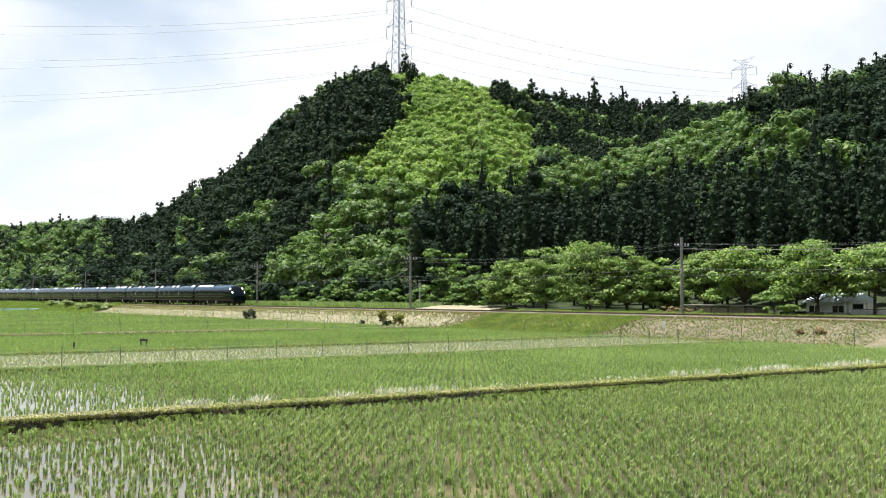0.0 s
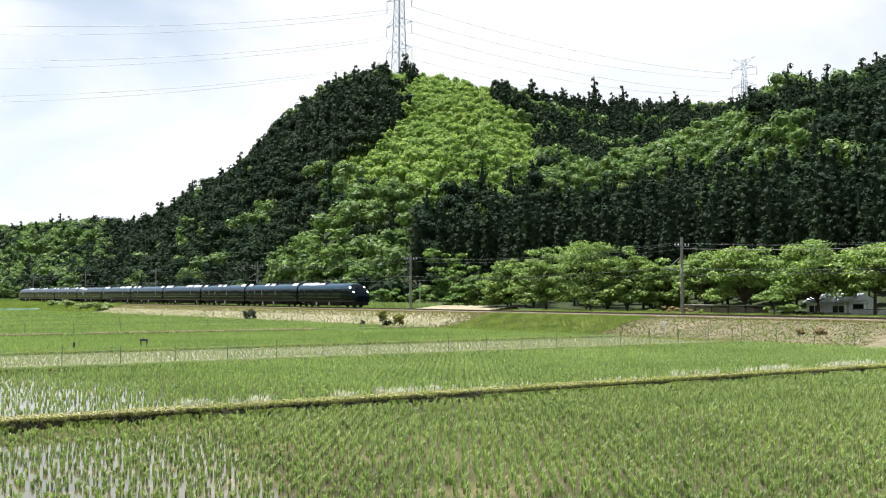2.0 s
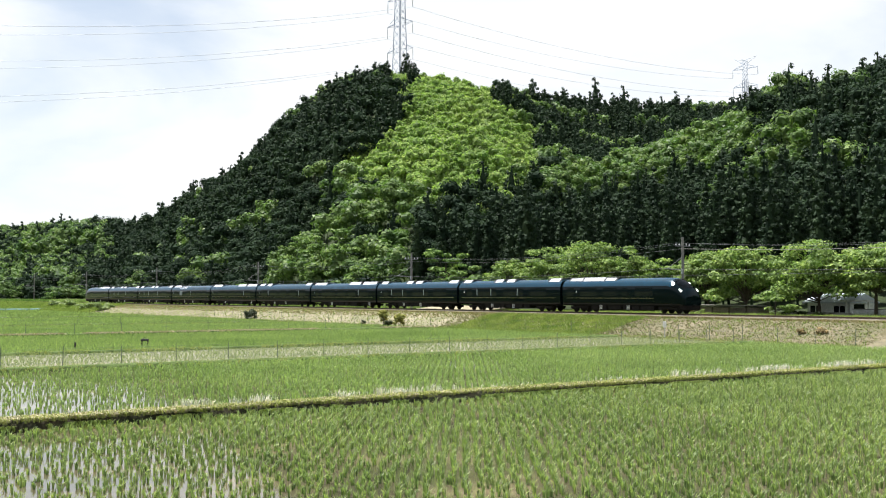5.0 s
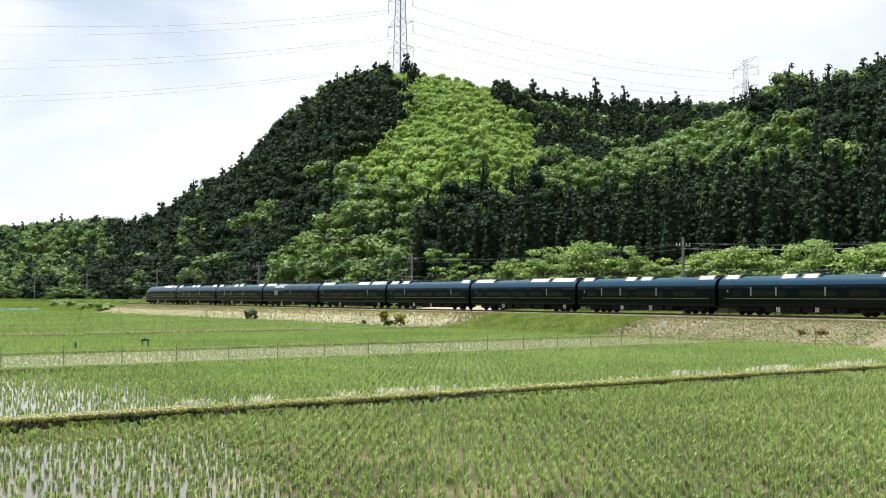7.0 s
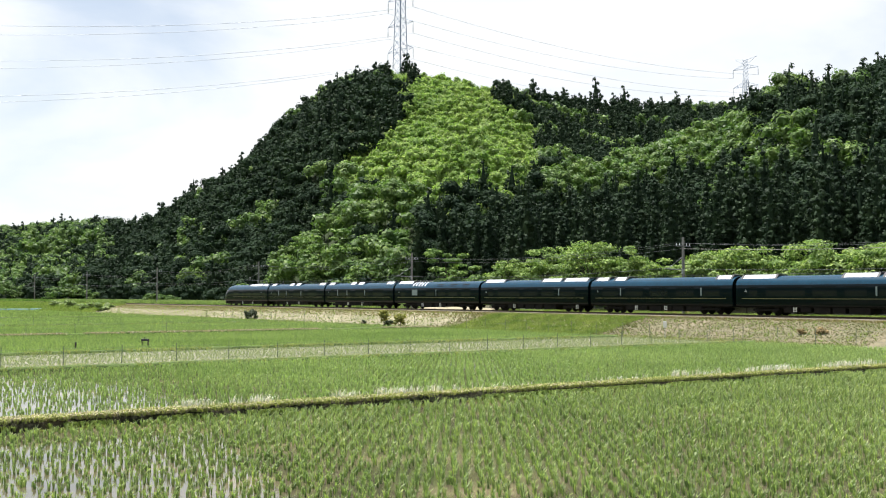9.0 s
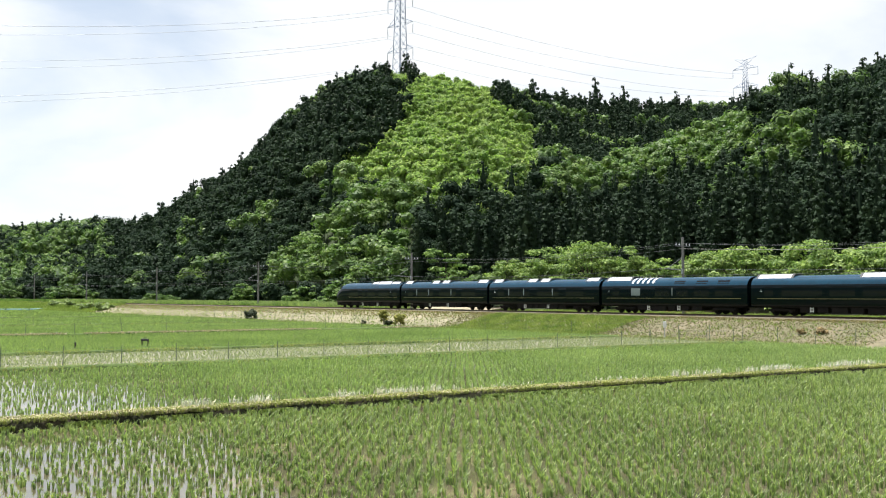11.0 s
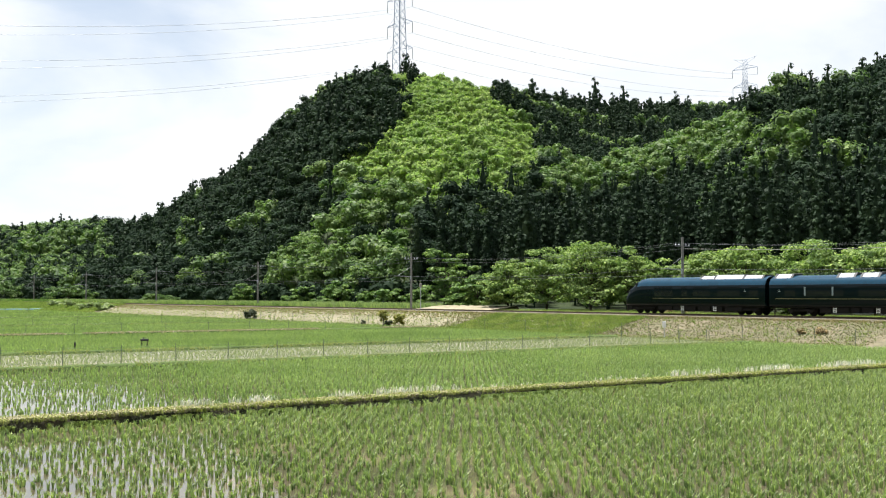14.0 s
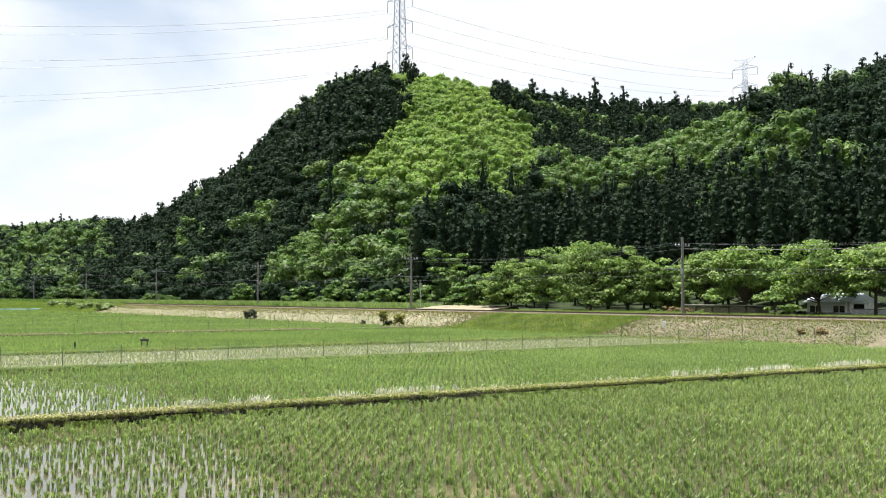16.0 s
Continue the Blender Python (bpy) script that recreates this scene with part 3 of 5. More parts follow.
def conifer_form(seed, tall, wide, puffs, per, leaf, bottom=0.1, shape=0.75):
    """A narrow conifer: rounded tufts of needles, tier over tier on a pointed core, with loose sprays round them."""
    g = np.random.default_rng(seed)
    h = bottom + (1 - bottom) * (1 - np.sqrt((np.arange(puffs) + g.uniform(0, 1, puffs)) / puffs))
    ang = np.arange(puffs) * 2.399 + g.uniform(-0.5, 0.5, puffs)
    r = wide * np.power(np.clip(1 - h, 0, 1), shape) * g.uniform(0.62, 0.95, puffs)
    c = np.stack([np.cos(ang) * r, np.sin(ang) * r, h * tall - 0.2 * r], 1)
    size = wide * g.uniform(0.20, 0.33, puffs) * (0.7 + 0.5 * np.power(1 - h, 0.5))
    bv = np.array([(1, 0, 0), (0, 1, 0), (-1, 0, 0), (0, -1, 0), (0, 0, 1), (0, 0, -1)], float)
    bf = np.array([(0, 1, 4), (1, 2, 4), (2, 3, 4), (3, 0, 4), (1, 0, 5), (2, 1, 5), (3, 2, 5), (0, 3, 5)])
    bits = []
    for i in range(puffs):
        rough = 1 + g.uniform(-0.34, 0.30, (len(bv), 1))
        bits.append((bv * rough * size[i] * 0.74 + c[i], bf))
    out = np.stack([np.cos(ang), np.sin(ang), np.full(puffs, 0.9)], 1)
    cc, ss, oo = np.repeat(c, per, 0), np.repeat(size, per), np.repeat(out, per, 0)
    d = unit(g.normal(0, 1, (len(cc), 3)) + oo * 0.5)
    bits.append(leaf_cards(cc + d * (ss * g.uniform(0.7, 1.12, len(cc)))[:, None], d + np.array([0, 0, 0.35]), leaf * np.clip(ss / (wide * 0.24), 0.5, 1.2), 0.84, seed, True))
    k = 6
    a = np.arange(k) * 2 * np.pi / k
    j, j2 = np.arange(k), (np.arange(k) + 1) % k
    for w, z0, z1 in ((wide * 0.52, bottom * tall, tall * 0.94), (0.22, -1.0, tall * 0.5)):
        ring = np.stack([np.cos(a) * w, np.sin(a) * w, np.full(k, z0)], 1)
        bits.append((np.concatenate([ring, [[0, 0, z1]]]), np.stack([j, j2, np.full(k, k)], 1)))
    return join_arrays(bits)


def broad_form(seed, tall, wide, leaves, leaf, lumps=8, low=0.25, core=0.84):
    """A rounded, lobed crown of many leaves."""
    g = np.random.default_rng(seed)
    bits, cs, ns = [], [], []
    per = leaves // lumps
    for i in range(lumps):
        a, rr = g.uniform(0, 2 * np.pi), wide * (0.15 + 0.5 * np.sqrt(g.uniform()))
        hz = tall * g.uniform(low + 0.1, 0.82) if i else tall * 0.72
        c = np.array([np.cos(a) * rr, np.sin(a) * rr, hz]) if i else np.array([0, 0, hz])
        rad = wide * g.uniform(0.3, 0.5)
        d = unit(g.normal(0, 1, (per, 3)) + np.array([0, 0, 0.35]))
        cs.append(c + d * rad * g.uniform(0.84, 1.1, per)[:, None] * np.array([1, 1, 0.85]))
        ns.append(d)
        v, f = blob((rad * core, rad * core, rad * core * 0.82), seed + i, 1, 0.3)
        bits.append((v + c, f))
    bits.append(leaf_cards(np.concatenate(cs), np.concatenate(ns) + np.array([0, 0, 0.35]), leaf, 0.8, seed, True))
    k = 6
    an = np.arange(k) * 2 * np.pi / k
    tr = np.stack([np.cos(an) * 0.2, np.sin(an) * 0.2, np.full(k, -1.0)], 1)
    bits.append((np.concatenate([tr, [[0, 0, tall * 0.6]]]), np.stack([np.arange(k), (np.arange(k) + 1) % k, np.full(k, k)], 1)))
    return join_arrays(bits)


def plant_wood(name, forms, spots, sizes, material, label, coarse=None):
    """One mesh of many trees: each spot takes a form, turned and scaled."""
    vs, fs, k = [], [], 0
    turn, pick = rng.uniform(0, 2 * np.pi, len(spots)), rng.integers(0, len(forms), len(spots))
    for s, z, a, i in zip(spots, sizes, turn, pick):
        v, f = (coarse if coarse and s[1] > 330 else forms)[i]
        c, sn = np.cos(a) * z * 0.97, np.sin(a) * z * 0.97
        t = np.stack([v[:, 0] * c - v[:, 1] * sn, v[:, 0] * sn + v[:, 1] * c, v[:, 2] * z * (0.9 + 0.2 * ((i * 7) % 5) / 4)], 1) + s
        vs.append(t)
        fs.append(f + k)
        k += len(v)
    return tagged(soup(name, np.concatenate(vs), np.concatenate(fs), material), label, "woods", kind="stuff")


def inside(poly, x, y):
    """Which points lie in a polygon."""
    r = np.zeros(len(x), bool)
    for (x0, y0), (x1, y1) in zip(poly, poly[1:] + poly[:1]):
        cross = ((y0 > y) != (y1 > y)) & (x < (x1 - x0) * (y - y0) / ((y1 - y0) or 1e-9) + x0)
        r ^= cross
    return r


def view_poly(pts):
    """Stands of trees outlined by pixel position in the camera's view, as view angles."""
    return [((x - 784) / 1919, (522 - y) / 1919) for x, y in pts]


CLEARING = view_poly([(672, 122), (753, 105), (815, 118), (880, 142), (903, 202), (945, 229), (972, 275), (935, 340), (820, 362), (760, 352), (700, 350), (640, 340), (600, 305), (605, 285), (658, 249), (712, 215), (702, 172)])
PLANTED = view_poly([(640, 560), (660, 450), (720, 385), (850, 358), (900, 342), (990, 360), (1080, 345), (1180, 318), (1290, 298), (1400, 280), (1800, 230), (1900, 560)])
SPUR = view_poly([(930, 310), (1050, 300), (1150, 270), (1250, 230), (1330, 210), (1360, 250), (1300, 290), (1180, 310), (1080, 345), (990, 350)])
GREENS = view_poly([(470, 545), (500, 440), (560, 390), (590, 340), (600, 290), (690, 330), (760, 330), (720, 470), (640, 560)])
LEFT_GREEN = view_poly([(-60, 400), (150, 395), (200, 450), (120, 520), (-60, 530)])

# bright undergrowth on the ground of the cleared hilltop
gmid = gv[gf].mean(1)
gmat = np.zeros(len(gf), np.int32)
ground.data.polygons.foreach_get("material_index", gmat)
ground.data.materials.append(M_CLEAR)
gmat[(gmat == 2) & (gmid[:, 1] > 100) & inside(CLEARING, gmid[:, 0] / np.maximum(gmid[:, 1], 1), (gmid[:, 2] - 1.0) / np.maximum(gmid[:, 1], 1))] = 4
ground.data.polygons.foreach_set("material_index", gmat)

CEDARS = [conifer_form(i, 19, 2.35, 50, 22, 0.34, 0.24, 0.85) for i in range(6)]
FIRS = [conifer_form(20 + i, 11.5, 2.9, 22, 14, 0.5, 0.1, 0.7) for i in range(4)]
FIRS_FAR = [conifer_form(20 + i, 11.5, 2.9, 20, 9, 0.75, 0.12, 0.65) for i in range(4)]
ROUNDS_FAR = [broad_form(30 + i, 9.0, 4.1, 170, 0.9, 5, 0.25, 0.74) for i in range(5)]
ROUNDS = [broad_form(30 + i, 9.0, 4.1, 460, 0.6, 7, 0.2, 0.62) for i in range(5)]
BUSHY = [broad_form(50 + i, 4.6, 3.2, 200, 0.66, 6, 0.05, 0.7) for i in range(4)]


def hillside_spots(gap):
    xs, ys = np.meshgrid(np.arange(-420, 300, gap), np.arange(120, 960, gap))
    x, y = xs.ravel() + rng.uniform(-gap * 0.42, gap * 0.42, xs.size), ys.ravel() + rng.uniform(-gap * 0.42, gap * 0.42, xs.size)
    k = x / y
    d1 = np.interp(k, RID[:, 0], RID[:, 1])
    q = WX * x + WY * y
    keep = (np.abs(k) < 0.45) & (y < d1 + 14) & (q > FOOT_Q + 1) & ((y < 560) | (rng.random(len(x)) < 0.34))
    x, y = x[keep], y[keep]
    z = hill(x, y) + 1.64
    return x, y, z


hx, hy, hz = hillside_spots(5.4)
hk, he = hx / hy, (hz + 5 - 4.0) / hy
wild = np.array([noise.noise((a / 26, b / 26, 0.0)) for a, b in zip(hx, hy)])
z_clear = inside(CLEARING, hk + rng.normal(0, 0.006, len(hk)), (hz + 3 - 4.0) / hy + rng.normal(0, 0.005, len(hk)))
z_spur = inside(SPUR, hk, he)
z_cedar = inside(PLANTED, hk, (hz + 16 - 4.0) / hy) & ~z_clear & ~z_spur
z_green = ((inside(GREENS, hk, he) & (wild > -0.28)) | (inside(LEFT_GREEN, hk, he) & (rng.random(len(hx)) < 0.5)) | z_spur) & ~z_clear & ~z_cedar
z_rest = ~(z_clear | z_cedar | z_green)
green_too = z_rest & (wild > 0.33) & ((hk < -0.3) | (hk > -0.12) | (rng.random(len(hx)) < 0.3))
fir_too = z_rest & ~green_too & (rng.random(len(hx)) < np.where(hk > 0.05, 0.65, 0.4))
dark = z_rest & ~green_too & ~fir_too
pts = np.stack([hx, hy, hz], 1)


def grow(mask, lo, hi):
    return pts[mask], rng.uniform(lo, hi, int(mask.sum())) * np.where(pts[mask][:, 1] > 560, 1.4, 1.0)


plant_wood("fir_wood", FIRS, *grow(fir_too, 0.7, 1.15), M_CEDAR, "dark pointed conifers among the hill woods", FIRS_FAR)
plant_wood("evergreen_wood", ROUNDS, *grow(dark, 0.75, 1.2), M_DARKWOOD, "dark green evergreen wood on the hill", ROUNDS_FAR)
plant_wood("broadleaf_wood", ROUNDS, *grow(z_green | green_too, 0.75, 1.25), M_BROAD, "mid green broadleaf wood on the hill", ROUNDS_FAR)
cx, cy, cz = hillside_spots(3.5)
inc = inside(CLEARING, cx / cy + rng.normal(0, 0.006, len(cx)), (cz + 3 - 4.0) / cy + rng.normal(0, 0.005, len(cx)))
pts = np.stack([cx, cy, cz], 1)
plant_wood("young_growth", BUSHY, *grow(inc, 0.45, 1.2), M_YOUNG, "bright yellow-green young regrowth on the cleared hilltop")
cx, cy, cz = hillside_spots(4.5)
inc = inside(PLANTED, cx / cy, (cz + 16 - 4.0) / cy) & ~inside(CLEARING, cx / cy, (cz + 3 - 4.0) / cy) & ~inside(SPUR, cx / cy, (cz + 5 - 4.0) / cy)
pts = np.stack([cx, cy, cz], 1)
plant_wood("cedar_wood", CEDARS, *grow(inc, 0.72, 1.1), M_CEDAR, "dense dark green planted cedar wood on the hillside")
# dark bushes added where only black shade lies at the wood's foot
ex, eq = np.arange(-0.42, -0.02, 0.0065), rng.uniform(102.5, 108.5, 62)
ep = where(ex, eq[:len(ex)])
pts = np.stack([*to_world(ep, eq[:len(ex)]), land(ep, eq[:len(ex)])], 1)
plant_wood("undergrowth", BUSHY, pts, rng.uniform(0.8, 1.3, len(pts)), M_DARKWOOD, "dark bushes standing in for shade along the foot of the wood")
# tall conifers standing alone on the hilltop and along the ridge
LONE = [(-0.0255, 440, 1.1), (-0.0300, 437, 0.95), (-0.027, 478, 0.8), (-0.034, 480, 1.1), (-0.052, 455, 1.0), (-0.062, 462, 1.1), (0.047, 466, 0.8), (0.053, 468, 0.9), (0.062, 464, 0.85),
        (0.057, 455, 1.1), (0.084, 522, 1.3), (0.113, 545, 1.2), (0.217, 556, 1.2), (0.228, 556, 1.25), (0.096, 420, 1.3), (0.104, 415, 1.2), (0.09, 405, 1.1)]
lone = np.array([(k * d, d, float(hill(k * d, d)) + 1.64) for k, d, z in LONE])
plant_wood("hilltop_conifers", [conifer_form(90 + i, 12, 3.0, 44, 16, 0.55, 0.06, 0.6) for i in range(3)], lone, np.array([z for k, d, z in LONE]), M_CEDAR, "dark conifers standing alone on the hilltop")


# ---- single trees and shrubs beside the railway ----
def crown_leaves(seed, tall, wide, leaves, leaf, low, lumps, fat=1.0, squash=0.5):
    """Leaves in clumps, clump by clump round a wide uneven crown; returns also the clump centres."""
    g = np.random.default_rng(seed)
    cs, ns, mids = [], [], []
    per = leaves // lumps
    for i in range(lumps):
        a, rr = i * 2.399 + g.uniform(-0.4, 0.4), wide * np.sqrt((i + 0.3) / lumps) * g.uniform(0.66, 0.86)
        top = low + (tall - low) * np.sqrt(max(0.05, 1 - (rr / wide) ** 2 * 0.85))
        hz = g.uniform(low + (top - low) * 0.25, top) - tall * 0.06
        c = np.array([np.cos(a) * rr, np.sin(a) * rr, hz])
        rad = wide * g.uniform(0.13, 0.25) * fat
        d = unit(g.normal(0, 1, (per, 3)) + np.array([0, 0, 0.25]))
        cs.append(c + d * rad * np.power(g.uniform(0.25, 1.2, per), 0.6)[:, None] * np.array([1.15, 1.15, squash]))
        ns.append(d + np.array([0, 0, 0.9]))
        mids.append(c)
    v, f = leaf_cards(np.concatenate(cs), np.concatenate(ns), leaf, 0.66, seed)
    return v, f, mids


def tree(p, q, tall, wide, seed, material=None, label="", leaves=2600, leaf=0.34, low=0.22, lumps=26, name="tree", category="tree", trunk=0.16, dense=False):
    base = at(p, q, float(land(p, q)) - 0.05)
    ob = new(name)
    ob.location = base
    g = random.Random(seed)
    v, f, mids = crown_leaves(seed, tall, wide, leaves, leaf, tall * low, lumps, 1.9 if dense else 1.0, 1.0 if dense else 0.42)
    if dense:
        cores = []
        for i, c in enumerate(mids):
            cv, cf = blob((wide * 0.24,) * 3, seed + i, 2, 0.4)
            cores.append((cv + c, cf))
        v, f = join_arrays([(v, f)] + cores)
    crown = soup("crown", v, f, material or M_CHERRY, ob)
    bm = bmesh.new()
    fork = tall * max(low, 0.12)
    rod(bm, (0, 0, -0.3), (0.05, 0, fork), trunk * 1.25, trunk, 8)
    rod(bm, (0.05, 0, fork - 0.05), (0.1, 0.05, tall * 0.7), trunk * 0.8, trunk * 0.25, 7)
    for c in mids[::2]:
        s = fork + (c[2] - fork) * g.uniform(0.1, 0.3)
        mid = (c[0] * 0.5 + g.uniform(-0.2, 0.2), c[1] * 0.5 + g.uniform(-0.2, 0.2), s + (c[2] - s) * 0.62)
        rod(bm, (0.05, 0, s), mid, trunk * 0.42, trunk * 0.26, 5)
        rod(bm, mid, tuple(c), trunk * 0.26, trunk * 0.08, 5)
    part("trunk", bm, M_BARK, ob)
    return tagged(ob, label, category)


BROAD_TREE = "leafy green broad-crowned tree in a row beside the railway"
for k, q, h, r, s in ((900, 96.5, 7.4, 4.3, 1), (968, 98, 9.0, 4.9, 2), (1046, 97, 9.9, 5.5, 3), (1112, 98.5, 8.4, 4.4, 4), (1176, 100, 6.6, 3.6, 5), (1252, 101, 7.6, 4.0, 6),
                      (1320, 96.5, 7.9, 4.7, 7), (1449, 96.5, 7.9, 5.2, 8), (1550, 97.5, 7.4, 4.6, 9), (1625, 98, 7.6, 4.6, 10)):
    clear = 0.3 if k in (1550, 1625) else 0.17 if k == 1449 else 0.14 if k in (1320, 1252) else 0.02
    tree(where((k - 784) / 1919, q), q, h * 1.08, r * 1.08, s, M_CHERRY, BROAD_TREE, 11000, 0.29, clear, 84)
tree(where(0.306, 90.9), 90.9, 2.9, 2.7, 11, M_CHERRY, "low spreading bright green sapling", 1500, 0.26, 0.2, 14, trunk=0.07)
for k, q, h, r, s in ((788, 106, 12.6, 4.9, 21), (826, 101, 8.2, 3.6, 22), (690, 101, 4.0, 3.2, 23), (742, 100, 3.4, 2.4, 24), (640, 105, 10.0, 3.4, 25), (575, 113, 14.0, 6.0, 26),
                      (530, 114, 12.5, 5.5, 27), (610, 112, 12.5, 4.8, 28), (495, 110, 8.0, 4.2, 29), (545, 104, 5.0, 4.0, 30), (600, 103, 5.2, 3.8, 31), (430, 101, 5.4, 3.0, 32),
                      (845, 98, 5.5, 2.8, 33), (655, 102, 3.4, 2.6, 34), (808, 97.5, 2.6, 2.4, 35), (520, 101, 2.6, 3.0, 36), (575, 100, 2.4, 3.0, 37)):
    tree(where((k - 784) / 1919, q), q, h, r, s, M_EDGE, "lush green broadleaf tree at the wood's edge", 4000, 0.42, 0.03, 34)
for k, q, h, r, s in ((122, 100, 8.4, 6.5, 41), (95, 101, 5.5, 4.5, 42), (160, 99, 4.5, 3.6, 43), (270, 96, 3.2, 3.6, 44), (300, 96, 2.6, 3.0, 45), (20, 104, 9, 6, 46)):
    tree(where((k - 784) / 1919, q), q, h, r, s, M_BROAD, "rounded green tree beyond the railway", 1800, 0.6, 0.04, 20)
for k, q, h, r, s in ((128, 79, 2.0, 2.6, 51), (158, 78, 1.6, 3.2, 52), (186, 77.5, 1.9, 3.0, 53), (105, 80, 1.4, 3.0, 54)):
    tree(where((k - 784) / 1919, q), q, h, r, s, M_WEED, "rank green bush on the railway bank", 900, 0.42, 0.02, 12, "bush", "bush", 0.05)
tree(where(-0.1765, 75.0), 75.0, 1.7, 1.15, 61, M_SHRUB, "dark green rounded shrub on the dry bank", 1100, 0.2, 0.02, 14, "shrub", "shrub", 0.05, True)
tree(where(-0.0545, 73.4), 73.4, 2.5, 0.75, 62, M_YELLOWBUSH, "yellowish upright garden shrub on the bank", 900, 0.17, 0.02, 13, "shrub", "shrub", 0.05, True)
tree(where(-0.0395, 73.3), 73.3, 2.35, 0.85, 63, M_YELLOWBUSH, "olive green pear-shaped garden shrub", 1000, 0.17, 0.1, 13, "shrub", "shrub", 0.05, True)
tree(where(-0.0500, 72.9), 72.9, 1.2, 0.62, 64, M_SHRUB, "small dark clipped shrub with yellow tips", 600, 0.15, 0.05, 9, "shrub", "shrub", 0.04, True)
tree(where(-0.0725, 73.2), 73.2, 0.85, 0.42, 65, M_SHRUB, "small leaning dark shrub", 350, 0.13, 0.3, 7, "shrub", "shrub", 0.03, True)
tree(where(0.330, 77.5), 77.5, 0.5, 0.45, 66, M_DRY, "low dark brown weed clump on the bank", 250, 0.12, 0.02, 6, "shrub", "shrub", 0.02, True)
tree(where(0.349, 77.8), 77.8, 0.6, 0.6, 67, M_DRY, "low reddish brown weed clump on the bank", 250, 0.12, 0.02, 6, "shrub", "shrub", 0.02, True)
for k, q, h, r, s in ((1188, 92, 1.3, 1.3, 71), (1212, 92.6, 1.2, 1.2, 72), (1162, 91.5, 0.9, 1.0, 73), (1240, 91.0, 1.0, 0.9, 74)):
    tree(where((k - 784) / 1919, q), q, h, r, s, M_DRY if s < 73 else M_GRASS, "low dry brown brush beside the track" if s < 73 else "green weed clump beside the track", 420, 0.2, 0.02, 8, "brush", "brush", 0.03)


# ---- poles and wires of the railway ----
def wire(name, pts, radius, material, label, parent=None):
    """A hanging wire through the points, as a slim tube."""
    n = len(pts)
    v, f = [], []
    for i, p in enumerate(pts):
        d = (Vector(pts[min(i + 1, n - 1)]) - Vector(pts[max(i - 1, 0)])).normalized()
        a = d.cross(Vector((0, 0, 1))).normalized()
        b = d.cross(a)
        for j in range(4):
            c = math.pi / 2 * j
            v.append(tuple(Vector(p) + a * radius * math.cos(c) + b * radius * math.sin(c)))
    for i in range(n - 1):
        for j in range(4):
            f.append((i * 4 + j, i * 4 + (j + 1) % 4, i * 4 + 4 + (j + 1) % 4, i * 4 + 4 + j))
    ob = soup(name, v, f, material, parent, True)
    return ob if parent else tagged(ob, label, "wire")


def sag(a, b, drop, n=16):
    a, b = Vector(a), Vector(b)
    return [tuple(a.lerp(b, i / n) - Vector((0, 0, drop * 4 * (i / n) * (1 - i / n)))) for i in range(n + 1)]


POLE_P, POLE_Q = [-28.0, -82.3, -136.5, -189.8, -244.2, -298.0, -352.0], 89.5


def line_pole():
    """A concrete pole with a top arm, insulators and a bracket over the track; local -y points to the track."""
    ob = new("catenary_pole")
    bm = bmesh.new()
    rod(bm, (0, 0, -0.4), (0, 0, 8.75), 0.19, 0.14, 12)
    part("pole", bm, M_CONCRETE, ob)
    bm = bmesh.new()
    box(bm, -0.06, 0.06, -1.15, 1.15, 7.72, 7.84)
    part("top_arm", bm, M_ARM, ob)
    for y in (-1.05, -0.55, 0.55, 1.05):
        bm = bmesh.new()
        rod(bm, (0, y, 7.84), (0, y, 8.12), 0.05, 0.03, 8)
        bmesh.ops.create_cone(bm, cap_ends=True, segments=8, radius1=0.09, radius2=0.05, depth=0.06, matrix=Matrix.Translation((0, y, 7.94)))
        part("insulator", bm, M_STEEL, ob)
    bm = bmesh.new()
    rod(bm, (0, -0.1, 5.15), (0, -3.0, 5.25), 0.05, 0.05, 8)
    part("bracket", bm, M_ARM, ob)
    bm = bmesh.new()
    rod(bm, (0, -0.1, 6.6), (0, -2.4, 5.3), 0.03, 0.03, 6)
    part("stay", bm, M_ARM, ob)
    bm = bmesh.new()
    rod(bm, (0, -0.1, 4.75), (0, -0.1, 5.3), 0.11, 0.11, 8)
    part("clamp", bm, M_STEEL, ob)
    return tagged(ob, "grey concrete railway pole with steel arms", "pole", "poles along the railway")


first_pole = line_pole()
first_pole.matrix_world = pose(*at(POLE_P[0], POLE_Q, 1.55), 0, 0, TURN)
for pp in POLE_P[1:]:
    copy_thing(first_pole, pose(*at(pp, POLE_Q, 1.55), 0, 0, TURN))
